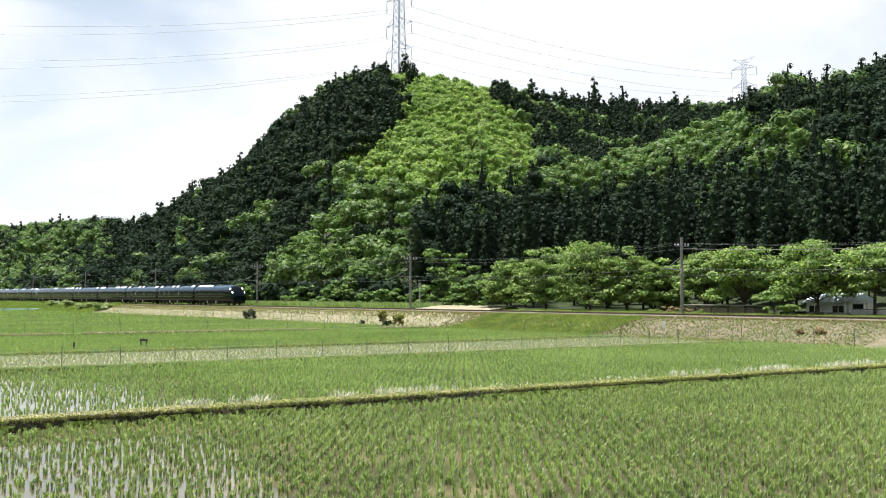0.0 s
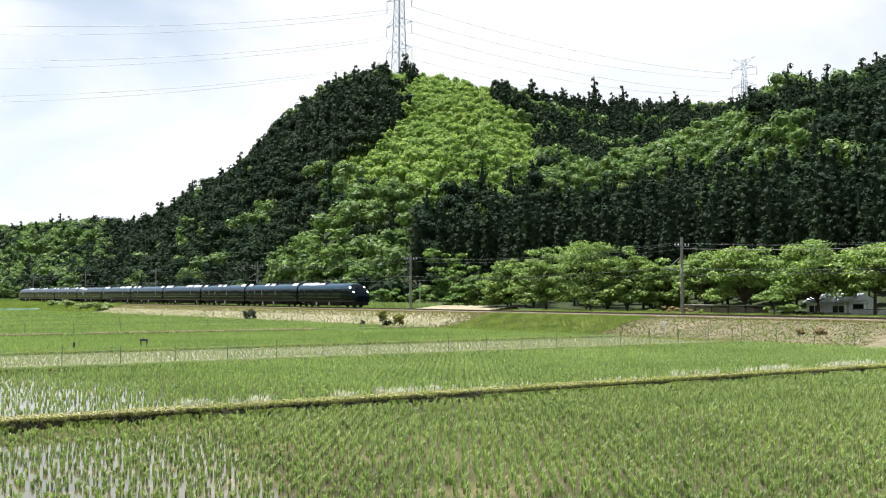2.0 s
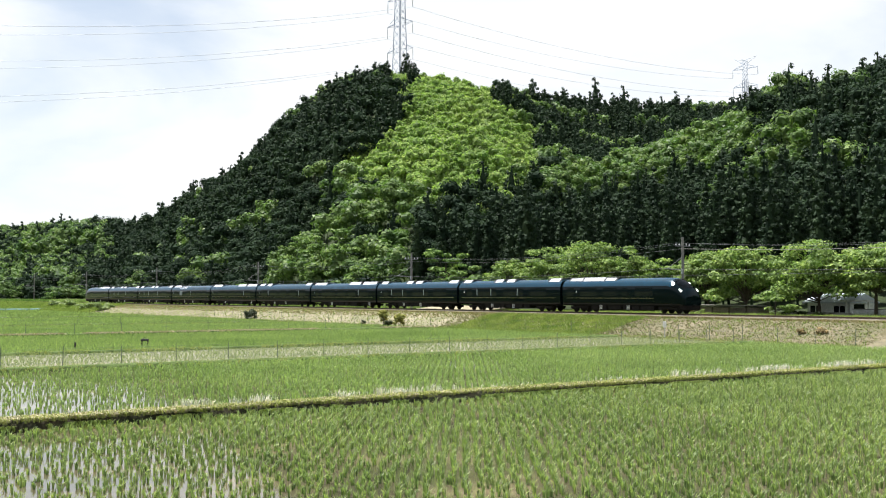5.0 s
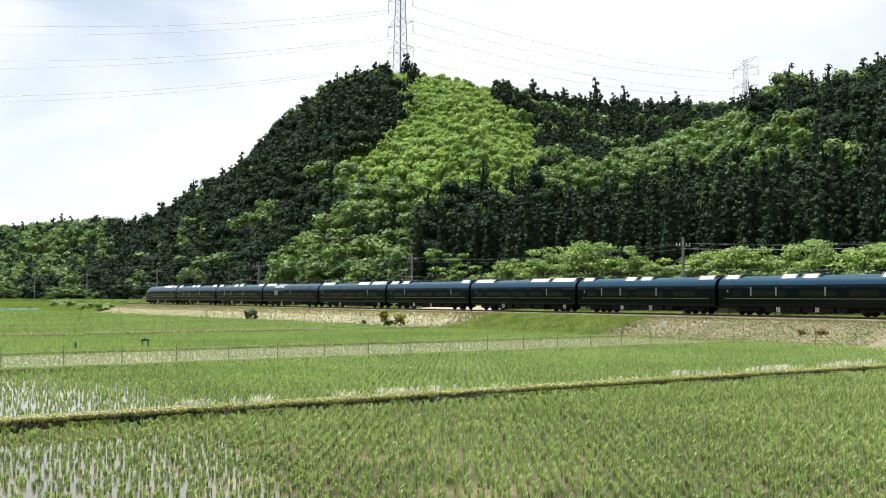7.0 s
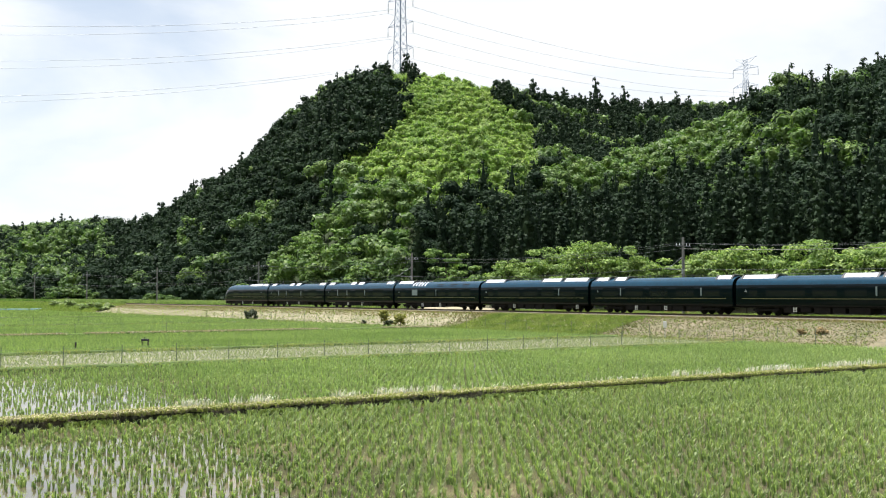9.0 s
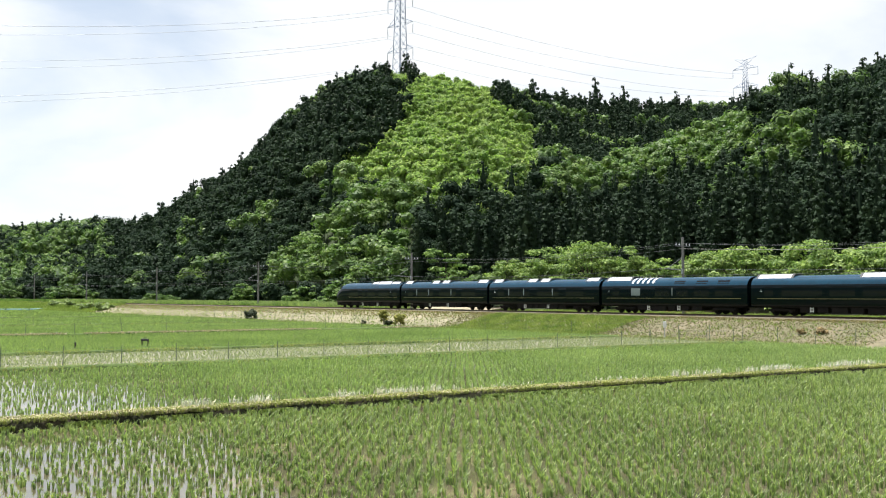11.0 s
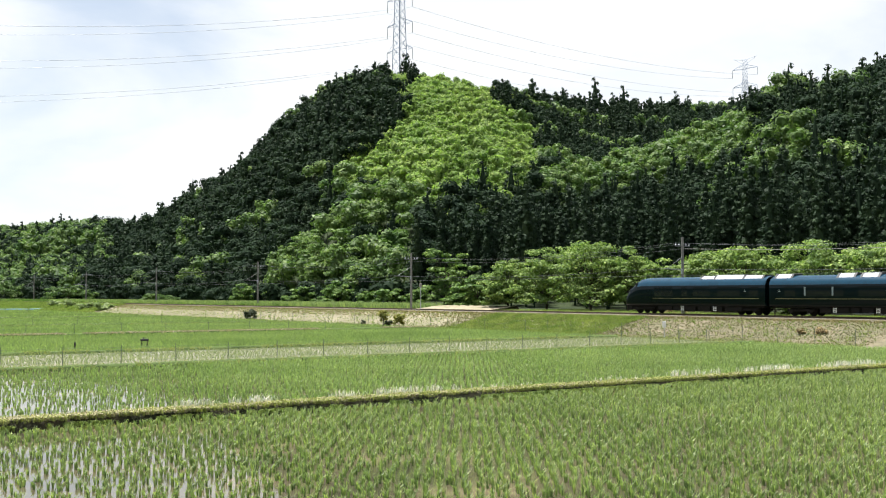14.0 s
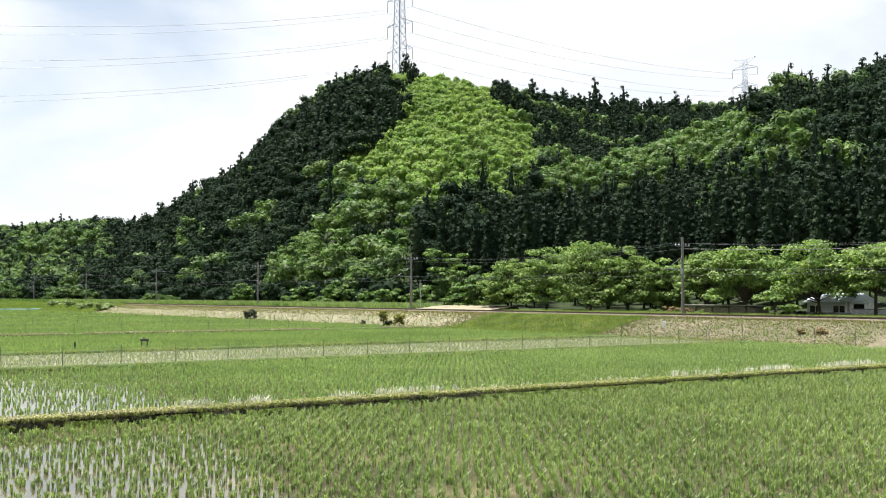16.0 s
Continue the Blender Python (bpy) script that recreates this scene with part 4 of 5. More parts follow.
# a slim steel mast stands beside one pole
bm = bmesh.new()
rod(bm, (0, 0, -0.3), (0, 0, 4.2), 0.08, 0.06, 8)
mast = new("signal_mast")
part("mast", bm, M_STEEL, mast)
bm = bmesh.new()
box(bm, -0.18, 0.18, -0.14, 0.14, 3.5, 4.1, 0.03)
part("relay_box", bm, M_CONCRETE, mast)
mast.matrix_world = pose(*at(-135.0, 90.2, 1.6), 0, 0, TURN)
tagged(mast, "slim grey steel mast beside a pole", "mast")
for a, b in zip(POLE_P, POLE_P[1:]):
    for off, h, drop, r, m, lab in ((-1.05, 9.66, 0.9, 0.011, M_WIRE, "thin overhead wire between railway poles"), (0.55, 9.66, 1.0, 0.011, M_WIRE, "thin overhead wire between railway poles"),
                                    (-0.1, 9.05, 0.75, 0.024 if a > -60 else 0.011, M_CONCRETE if a > -60 else M_WIRE, "overhead feeder cable between railway poles"), (-2.9, 6.85, 0.55, 0.014, M_WIRE, "messenger wire above the track"),
                                    (-2.9, 6.05, 0.03, 0.012, M_WIRE, "contact wire above the track")):
        wire("overhead_wire", sag(at(a, POLE_Q + off, h), at(b, POLE_Q + off, h), drop), r, m, lab)


# ---- pylons ----
def pylon(tall, base, top, spans, spacing, peak):
    """A lattice tower; arms along local x, each with two hanging insulator strings."""
    ob = new("pylon")

    def wide(z):
        s = z / tall
        return base + (top - base) * min(1, s * 1.25)
    levels = [0.0]
    while levels[-1] < tall:
        levels.append(min(tall, levels[-1] + max(2.4, wide(levels[-1]) * 0.95)))
    for sx in (-1, 1):
        for sy in (-1, 1):
            wire("leg", [(sx * wide(a) / 2, sy * wide(a) / 2, a) for a in levels], 0.17, M_PYLON, "", ob)
    bm = bmesh.new()
    for a, b in zip(levels, levels[1:]):
        wa, wb = wide(a) / 2, wide(b) / 2
        for s in (-1, 1):
            rod(bm, (-wa, s * wa, a), (wb, s * wb, b), 0.07, 0.07, 3)
            rod(bm, (wa, s * wa, a), (-wb, s * wb, b), 0.07, 0.07, 3)
            rod(bm, (s * wa, -wa, a), (s * wb, wb, b), 0.07, 0.07, 3)
            rod(bm, (s * wa, wa, a), (s * wb, -wb, b), 0.07, 0.07, 3)
    part("bracing", bm, M_PYLON, ob)
    for i, span in enumerate(spans):
        z = tall - peak - spacing * i
        for s in (-1, 1):
            bm = bmesh.new()
            w = wide(z) / 2
            for t in (-1, 1):
                rod(bm, (s * w, t * w, z), (s * span, 0, z), 0.10, 0.08, 4)
                rod(bm, (s * w, t * w, z + 2.6), (s * span, 0, z + 0.1), 0.10, 0.08, 4)
            for j in (0.3, 0.6):
                rod(bm, (s * (w + (span - w) * j), -w * (1 - j), z), (s * (w + (span - w) * j), w * (1 - j), z + 2.6 * (1 - j)), 0.06, 0.06, 3)
            part("cross_arm", bm, M_PYLON, ob)
            bm = bmesh.new()
            rod(bm, (s * span, 0, z), (s * span, 0, z - 5.2), 0.12, 0.12, 5)
            for j in range(12):
                bmesh.ops.create_cone(bm, cap_ends=True, segments=6, radius1=0.24, radius2=0.14, depth=0.16, matrix=Matrix.Translation((s * span, 0, z - 0.8 - j * 0.34)))
            part("insulator_string", bm, M_STEEL, ob)
    bm = bmesh.new()
    for s in (-1, 1):
        rod(bm, (0, 0, tall - 0.5), (s * spans[0] * 0.9, 0, tall + 1.2), 0.1, 0.08, 4)
        rod(bm, (s * wide(tall) / 2, 0, tall - 3), (s * spans[0] * 0.9, 0, tall + 1.2), 0.1, 0.08, 4)
    part("earth_wire_arm", bm, M_PYLON, ob)
    return tagged(ob, "grey steel lattice electricity pylon on the wooded hill", "pylon", "pylons of the power line")


# base, height and turn of the three towers; the third stands out to the side of the view
P1, P2, P0 = (Vector((-19.2, 484, 97)), 46.5, -45), (Vector((197.5, 702, 75)), 82.5, -45), (Vector((-307, 224, -0.1)), 91.0, -45)
PEAK, GAP, SPANS, WIDE = 6.0, 11.8, (8.2, 8.3, 8.4), (9.0, 8.8, 9.0)
for spot, high, turn in (P1, P2, P0):
    tower = pylon(high, 5.2 if high < 50 else 7.0, 3.2 if high < 50 else 2.6, SPANS if high < 50 else WIDE, GAP, PEAK)
    tower.matrix_world = pose(*spot, 0, 0, turn)


def tip(tower_at, i, s):
    base, high, turn = tower_at
    c, sn = math.cos(radians(turn)), math.sin(radians(turn))
    span = (SPANS if high < 50 else WIDE)[i]
    return (base.x + s * span * c, base.y + s * span * sn, base.z + high - PEAK - GAP * i - 5.2)


for i in range(3):
    for s in (-1, 1):
        wire("power_line", sag(tip(P1, i, s), tip(P2, i, s), 6.5, 30), 0.07, M_WIRE_FAR, "high-voltage wire between hilltop pylons")
        wire("power_line", sag(tip(P1, i, s), tip(P0, i, s), 14.5, 30), 0.07, M_WIRE_FAR, "high-voltage wire between hilltop pylons")


# ---- fences, marker, small things in the fields ----
def fence(name, p_of, q_of, count, tall, wires, label):
    ob = new(name)
    pts = [Vector((*to_world(p_of(i), q_of(i)), float(land(p_of(i), q_of(i))) + 0.1)) for i in range(count)]
    post_mesh = None
    for v in pts:
        if post_mesh is None:
            bm = bmesh.new()
            rod(bm, (0, 0, -0.3), (0, 0, tall), 0.026, 0.022, 6)
            first = part("post", bm, M_POST, ob)
            post_mesh = first.data
            o = first
        else:
            o = new("post", post_mesh)
            o.parent = ob
        o.matrix_local = pose(*v, rng.uniform(-1.6, 1.6), rng.uniform(-1.6, 1.6), 0)
    for h in wires:
        wire("fence_wire", [tuple(v + Vector((0, 0, h))) for v in pts], 0.005, M_POST, "", ob)
    return tagged(ob, label, "fence")


fence("wire_fence", lambda i: -60.0, lambda i: 4.0 + 3.2 * i, 22, 1.25, (0.35, 0.75, 1.1), "thin-post wire fence along a paddy levee")
fence("wire_fence", lambda i: -106.8, lambda i: 8.0 + 4.6 * i, 14, 1.3, (0.4, 0.8, 1.2), "thin-post wire fence between far paddies")
fence("wire_fence", lambda i: -142.0, lambda i: 8.0 + 5.6 * i, 12, 1.3, (0.4, 0.8, 1.2), "thin-post wire fence in the far fields")
fence("wire_fence", lambda i: -176.0 + 3.6 * i, lambda i: 73.3, 37, 1.35, (0.4, 0.8, 1.2), "thin-post wire fence along the foot of the railway bank")

marker = new("marker_post")
bm = bmesh.new()
rod(bm, (0, 0, -0.3), (0, 0, 1.5), 0.035, 0.035, 8)
part("post", bm, M_STEEL, marker)
bm = bmesh.new()
box(bm, -0.16, 0.16, -0.05, -0.02, 1.0, 1.55, 0.01)
part("plate", bm, M_WHITE, marker, "white marker plate")
marker.matrix_world = pose(*at(where(0.2043, 73.9), 73.9, float(land(-100, 73.9))), 0, 0, -12)
tagged(marker, "white marker plate on a grey post by the fence", "marker post")

box_stand = new("field_box")
bm = bmesh.new()
box(bm, -0.28, 0.28, -0.16, 0.16, 0.5, 0.66, 0.02)
part("case", bm, M_BLACK, box_stand)
for sx in (-0.18, 0.18):
    for sy in (-0.12, 0.12):
        bm = bmesh.new()
        rod(bm, (sx, sy, -0.15), (sx * 1.3, sy, 0.52), 0.025, 0.025, 5)
        part("leg", bm, M_BLACK, box_stand)
bm = bmesh.new()
rod(bm, (-0.1, 0, 0.64), (-0.05, 0, 0.78), 0.03, 0.03, 6)
part("knob", bm, M_BLACK, box_stand)
box_stand.location = (-22.6, 82.5, 0.0)
tagged(box_stand, "small black control box on legs in the paddy", "box")
bm = bmesh.new()
rod(bm, (0, 0, -0.3), (0, 0, 0.5), 0.07, 0.07, 8)
stub = new("water_gate_post")
part("stub", bm, M_BLACK, stub)
bm = bmesh.new()
rod(bm, (0, 0, 0.48), (0, 0, 0.56), 0.09, 0.05, 8)
part("cap", bm, M_BLACK, stub)
stub.location = (-26.7, 79.0, 0.0)
tagged(stub, "short black post at a field's edge", "post")


# ---- buildings beyond the railway ----
def low_shed():
    ob = new("shed")
    L = 9.5
    bm = bmesh.new()
    box(bm, -L / 2, L / 2, -1.2, 1.2, -0.3, 0.95, 0.03)
    part("wall", bm, M_SHED, ob)
    bm = bmesh.new()
    r = box(bm, -L / 2 - 0.3, L / 2 + 0.3, -1.7, 1.5, 1.0, 1.12, 0.02)
    for v in bm.verts:
        v.co.z += (1.5 - v.co.y) * 0.05
    part("roof", bm, M_TIN, ob)
    for x in (-3.6, -1.2, 1.2, 3.6):
        bm = bmesh.new()
        box(bm, x - 0.06, x + 0.06, -1.3, -1.2, -0.2, 1.0)
        part("post", bm, M_BARK, ob)
    ob.matrix_world = pose(*at(where(0.263, 97.0), 97.0, 1.62), 0, 0, TURN)
    return tagged(ob, "long low wooden shed with a pale tin roof", "shed")


def farmhouse():
    ob = new("farm_building")
    bm = bmesh.new()
    box(bm, -2.6, 2.6, -2.2, 2.2, -0.3, 1.75, 0.02)
    part("wall", bm, M_WALL, ob)
    bm = bmesh.new()
    v = [bm.verts.new(c) for c in ((-2.9, -2.7, 1.72), (2.9, -2.7, 1.72), (2.9, 0, 2.65), (-2.9, 0, 2.65), (-2.9, 2.7, 1.72), (2.9, 2.7, 1.72), (-2.9, -2.7, 1.6), (2.9, -2.7, 1.6), (2.9, 2.7, 1.6), (-2.9, 2.7, 1.6))]
    for q in ((0, 1, 2, 3), (3, 2, 5, 4), (6, 7, 1, 0), (4, 5, 8, 9), (9, 8, 7, 6)):
        bm.faces.new([v[i] for i in q])
    bm.faces.new([v[i] for i in (0, 3, 4, 9, 6)])
    bm.faces.new([v[i] for i in (1, 7, 8, 5, 2)])
    part("roof", bm, M_TARP, ob)
    for x in (-1.5, 1.4):
        bm = bmesh.new()
        box(bm, x - 0.7, x + 0.7, -2.26, -2.17, 0.45, 1.35, 0.01)
        w = part("window", bm, M_GLASS, ob)
        bm = bmesh.new()
        for a, b, c, d in ((-0.76, 0.76, 1.35, 1.43), (-0.76, 0.76, 0.37, 0.45), (-0.78, -0.7, 0.37, 1.43), (0.7, 0.78, 0.37, 1.43), (-0.03, 0.03, 0.45, 1.35)):
            box(bm, x + a, x + b, -2.3, -2.24, c, d)
        part("frame", bm, M_WHITE, w)
    ob.matrix_world = pose(*at(where(0.367, 101.5), 101.5, 1.5), 0, 0, TURN)
    return tagged(ob, "low white farm building with a blue-grey roof", "building")


def porch():
    ob = new("porch")
    for x in (-1.3, 1.3):
        bm = bmesh.new()
        box(bm, x - 0.09, x + 0.09, -0.09, 0.09, -0.2, 1.75, 0.01)
        part("post", bm, M_WHITE, ob)
    bm = bmesh.new()
    box(bm, -1.6, 1.6, -0.7, 0.9, 1.75, 1.9, 0.02)
    part("canopy", bm, M_WALL, ob)
    bm = bmesh.new()
    box(bm, -0.6, 0.6, 0.3, 0.4, 0.0, 1.5, 0.01)
    part("door", bm, M_GLASS, ob)
    ob.matrix_world = pose(*at(where(0.381, 98.4), 98.6, 1.55), 0, 0, TURN)
    return tagged(ob, "white porch with two posts", "porch")


def garden_wall(k, q, length, tall, label, material):
    ob = new("garden_wall")
    bm = bmesh.new()
    box(bm, -length / 2, length / 2, -0.08, 0.08, -0.3, tall, 0.01)
    part("panel", bm, material, ob)
    bm = bmesh.new()
    box(bm, -length / 2 - 0.05, length / 2 + 0.05, -0.12, 0.12, tall, tall + 0.08, 0.01)
    part("coping", bm, M_CONCRETE, ob)
    ob.matrix_world = pose(*at(where(k, q), q, 1.6), 0, 0, TURN)
    return tagged(ob, label, "wall")


low_shed()
farmhouse()
porch()
garden_wall(0.405, 98.0, 6.5, 0.9, "pale concrete garden wall beyond the railway", M_WALL)
garden_wall(0.345, 95.0, 8.0, 0.55, "low grey concrete wall beyond the railway", M_CONCRETE)
for k, s in ((0.318, 81), (0.333, 82), (0.349, 83)):
    tree(where(k, 93.6), 93.6, 0.85, 1.3, s, M_SHRUB, "low dark clipped hedge bush", 420, 0.2, 0.02, 9, "hedge_bush", "bush", 0.03)

# a sandy strip beyond the track, and a low pale net over a far vegetable bed
# the strip is tilted up so that the camera sees it over the ballast
pv, pf = grid_sheet(np.linspace(where(-0.018, 92.0), where(0.05, 92.0), 60), np.array([88.5, 90.2, 92.0, 93.8, 95.6, 96.6]), lambda p, q: land(p, q) + np.where(q > 96, -0.2, 0.06 + 0.10 * (q - 88.5)) + 0.03 * np.sin(p * 3 + q * 5))
tagged(soup("path", pv, pf, M_SAND, smooth=True), "bare sandy bank beyond the railway", "path", kind="structure")
tufts("sand_weeds", where(-0.018, 92.0), where(0.05, 92.0), 93.5, 96.5, 500, 0.6, 0.1, 6, 0.8, M_WEED, "pale weeds on the sandy bank")
net = new("crop_net")
for i in range(5):
    bm = bmesh.new()
    arc = [(math.cos(math.pi * j / 8) * 0.9, math.sin(math.pi * j / 8) * 0.5) for j in range(9)]
    ends = [[bm.verts.new((x, y, z)) for y, z in arc] for x in (-14 + i * 5.6, -14 + i * 5.6 + 5.3)]
    for j in range(8):
        bm.faces.new((ends[0][j], ends[0][j + 1], ends[1][j + 1], ends[1][j])).smooth = True
    for e in ends:
        bm.faces.new(e)
    bmesh.ops.recalc_face_normals(bm, faces=bm.faces)
    part("tunnel", bm, M_NET, net)
net.matrix_world = pose(-108, 276, 0.0, 0, 0, 28)
tagged(net, "low pale blue crop net tunnels beside the paddies", "crop net")


# ---- train ----
CAR_L, END_L, CARS = 20.83, 19.3, 10
# the rear end of the train along the railway: it slows a little
TAIL = [(t, -394.5 + 22.6 * t - 0.0418 * t * t) for t in range(17)]
HALF = [(-1.38, 0.88), (-1.44, 1.2), (-1.45, 2.5), (-1.42, 2.92), (-1.32, 3.22), (-1.12, 3.48), (-0.78, 3.68), (-0.4, 3.78), (0.0, 3.81)]
RING = HALF + [(-y, z) for y, z in HALF[-2::-1]]


def side_y(z):
    """Half width of the body at a height."""
    return float(np.interp(z, [a[1] for a in HALF], [-a[0] for a in HALF]))


# the raked nose: distance from its tip, width and height against the full section
NOSE = [(-4.4, 1, 1), (-3.0, 0.995, 0.998), (-2.3, 0.985, 0.985), (-1.8, 0.975, 0.945), (-1.3, 0.96, 0.85), (-0.85, 0.945, 0.735), (-0.45, 0.92, 0.60), (-0.15, 0.89, 0.46), (0, 0.84, 0.32)]


def nose_top(x, y):
    """Height of the nose's skin, x back from its tip and y off the middle."""
    wide, high = (float(np.interp(x, [a[0] for a in NOSE], [a[i] for a in NOSE])) for i in (1, 2))
    z = float(np.interp(-abs(y) / wide, [a[0] for a in HALF[3:]], [a[1] for a in HALF[3:]]))
    return 0.88 + (z - 0.88) * high


def car_body(length, end):
    st = [(-length / 2 + length * i / 12, 1.0, 1.0) for i in range(13)]
    if end:
        e = length / 2
        st = st[:10] + [(e + x, a, b) for x, a, b in NOSE]
    bm = bmesh.new()
    rings = [[bm.verts.new((x, y * sy, 0.88 + (z - 0.88) * sz)) for y, z in RING] for x, sy, sz in st]
    n = len(RING)
    for a, b in zip(rings, rings[1:]):
        for j in range(n - 1):
            f = bm.faces.new((a[j], b[j], b[j + 1], a[j + 1]))
            f.smooth = True
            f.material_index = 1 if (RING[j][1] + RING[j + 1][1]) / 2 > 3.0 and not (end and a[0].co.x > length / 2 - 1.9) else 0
        bm.faces.new((a[0], a[n - 1], b[n - 1], b[0]))
    bm.faces.new([bm.verts.new(v.co) for v in rings[0]])
    bm.faces.new([bm.verts.new(v.co) for v in rings[-1][::-1]])
    bmesh.ops.recalc_face_normals(bm, faces=bm.faces)
    return bm


def bogie(car, x):
    bm = bmesh.new()
    for s in (-1, 1):
        box(bm, -1.5, 1.5, s * 1.02 - 0.09, s * 1.02 + 0.09, 0.42, 0.66, 0.04)
        for a in (-1.05, 1.05):
            box(bm, a - 0.2, a + 0.2, s * 1.02 - 0.13, s * 1.02 + 0.13, 0.3, 0.6, 0.03)
    box(bm, -0.35, 0.35, -1.0, 1.0, 0.45, 0.85, 0.03)
    b = part("bogie", bm, M_UNDER, car, "bogie frame, darkened for the shade beneath the car")
    b.location.x = x
    sets = []
    for a in (-1.05, 1.05):
        bm = bmesh.new()
        turn = Matrix.Rotation(radians(90), 4, "X")
        for y in (-0.56, 0.56):
            bmesh.ops.create_cone(bm, cap_ends=True, segments=20, radius1=0.49, radius2=0.49, depth=0.13, matrix=Matrix.Translation((0, y, 0)) @ turn)
            bmesh.ops.create_cone(bm, cap_ends=True, segments=12, radius1=0.2, radius2=0.16, depth=0.05, matrix=Matrix.Translation((0, y * 1.14, 0)) @ turn)
            for k in range(4):
                c, s = math.cos(k * math.pi / 2) * 0.3, math.sin(k * math.pi / 2) * 0.3
                box(bm, c - 0.03, c + 0.03, y * 1.12 - 0.02, y * 1.12 + 0.02, s - 0.03, s + 0.03)
        bmesh.ops.create_cone(bm, cap_ends=True, segments=10, radius1=0.08, radius2=0.08, depth=1.0, matrix=turn)
        w = part("wheelset", bm, M_UNDER, b)
        w.location = (a, 0, 0.49)
        sets.append((w, a))
    return sets


def flat_on_side(bm, x0, x1, z0, z1, proud, s):
    """A thin plate on one side of the body, following its outline."""
    if s:
        zs = [z0 + (z1 - z0) * i / 2 for i in range(3)]
        outer = [[bm.verts.new((x, s * (side_y(z) + proud), z)) for z in zs] for x in (x0, x1)]
        inner = [[bm.verts.new((x, s * (side_y(z) - 0.02), z)) for z in zs] for x in (x0, x1)]
        for i in range(2):
            bm.faces.new((outer[0][i], outer[1][i], outer[1][i + 1], outer[0][i + 1]))
        for i in (0, 1):
            for j in range(2):
                bm.faces.new((outer[i][j], outer[i][j + 1], inner[i][j + 1], inner[i][j]))
        bm.faces.new((outer[0][2], outer[1][2], inner[1][2], inner[0][2]))
        bm.faces.new((outer[0][0], outer[1][0], inner[1][0], inner[0][0]))
    bmesh.ops.recalc_face_normals(bm, faces=bm.faces)


def railcar(kind, end):
    """A railcar, origin on the rail at its middle. kind chooses windows and roof units; end 1 has its nose at +x, -1 at -x."""
    length = (END_L if end else CAR_L) - 0.46
    car = new("railcar")
    flip = -1 if end < 0 else 1
    shell = car_body(length, abs(end))
    if end < 0:
        for v in shell.verts:
            v.co.x *= -1
        bmesh.ops.reverse_faces(shell, faces=shell.faces)
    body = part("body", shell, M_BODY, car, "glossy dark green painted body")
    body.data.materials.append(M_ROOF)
    e = length / 2
    # windows: (from, to, bottom, top)
    if end:
        wins = [(-8.6, -7.5), (-6.4, -3.6), (-2.6, -0.4), (0.4, 1.2), (2.4, 5.0)]
        pillars, units = [], [(-e + 0.7, -e + 3.0, 0.16), (-e + 3.0, -e + 6.6, 0.22), (-e + 6.6, -e + 8.4, 0.16)]
    elif kind == 0:
        wins = [(-8.4, -7.2), (-6.0, -3.4), (-3.1, -2.1), (-0.6, 2.0), (2.3, 3.3), (4.6, 7.6)]
        pillars, units = [(-6.3, -6.05), (-3.35, -3.1), (2.05, 2.3)], [(-e + 0.4, -e + 2.2, 0.2), (-3.0, -1.3, 0.2), (-0.6, 1.1, 0.2), (e - 2.6, e - 0.5, 0.2)]
    elif kind == 1:
        wins = [(-8.6, -7.6), (-6.6, -2.2), (-1.4, 1.2), (2.0, 4.2), (5.4, 8.0)]
        pillars, units = [(5.0, 5.25)], [(-e + 0.4, -e + 4.4, 0.2), (1.5, 5.0, 0.2), (e - 4.6, e - 0.5, 0.22)]
    elif kind == 3:
        wins = [(-8.4, -7.4), (-2.0, 0.0), (1.0, 2.6), (3.4, 5.4), (6.2, 8.4)]
        pillars, units = [(-5.6, -4.2), (0.3, 0.5)], [(-e + 0.4, -e + 4.2, 0.2)]
        for i in range(5):
            bm = bmesh.new()
            v = [bm.verts.new((-e + 4.6 + i * 0.75 + t, y, z)) for t in (0, 0.34) for y, z in ((-1.36, 3.2), (-1.12, 3.53), (-0.7, 3.74), (0, 3.85), (0.7, 3.74), (1.12, 3.53), (1.36, 3.2))]
            for j in range(6):
                bm.faces.new((v[j], v[j + 1], v[j + 8], v[j + 7]))
            bmesh.ops.recalc_face_normals(bm, faces=bm.faces)
            part("roof_grille", bm, M_PANEL, car, "pale roof grille bar")
        for x in (0.6, 3.6, 6.4):
            for s in (-1, 1):
                bm = bmesh.new()
                flat_on_side(bm, x, x + 1.5, 3.12, 3.5, 0.012, s)
                part("roof_window", bm, M_GLASS, car, "curved roof-edge window")
    else:
        wins = [(-8.2, -5.8), (-4.6, -2.0), (-1.0, 1.6), (2.8, 5.2), (6.4, 8.6)]
        pillars, units = [(-5.5, -5.25), (6.05, 6.3)], [(-e + 0.4, -e + 2.4, 0.2), (-e + 3.4, -e + 5.2, 0.2), (e - 2.4, e - 0.5, 0.2)]
    for s in (-1, 1):
        for a, b in wins:
            bm = bmesh.new()
            flat_on_side(bm, a * flip, b * flip, 1.85, 2.75, 0.006, s)
            part("window", bm, M_GLASS, car, "dark tinted window")
        for a, b in pillars:
            bm = bmesh.new()
            flat_on_side(bm, (a + 0.05) * flip, (b - 0.03) * flip, 1.9, 2.7, 0.012, s)
            part("window_pillar", bm, M_PALE, car, "pale grey window pillar")
    x0, x1 = (-e + 0.75, e - 0.75) if not end else sorted(((-e + 0.75) * flip, (e - 4.2) * flip))
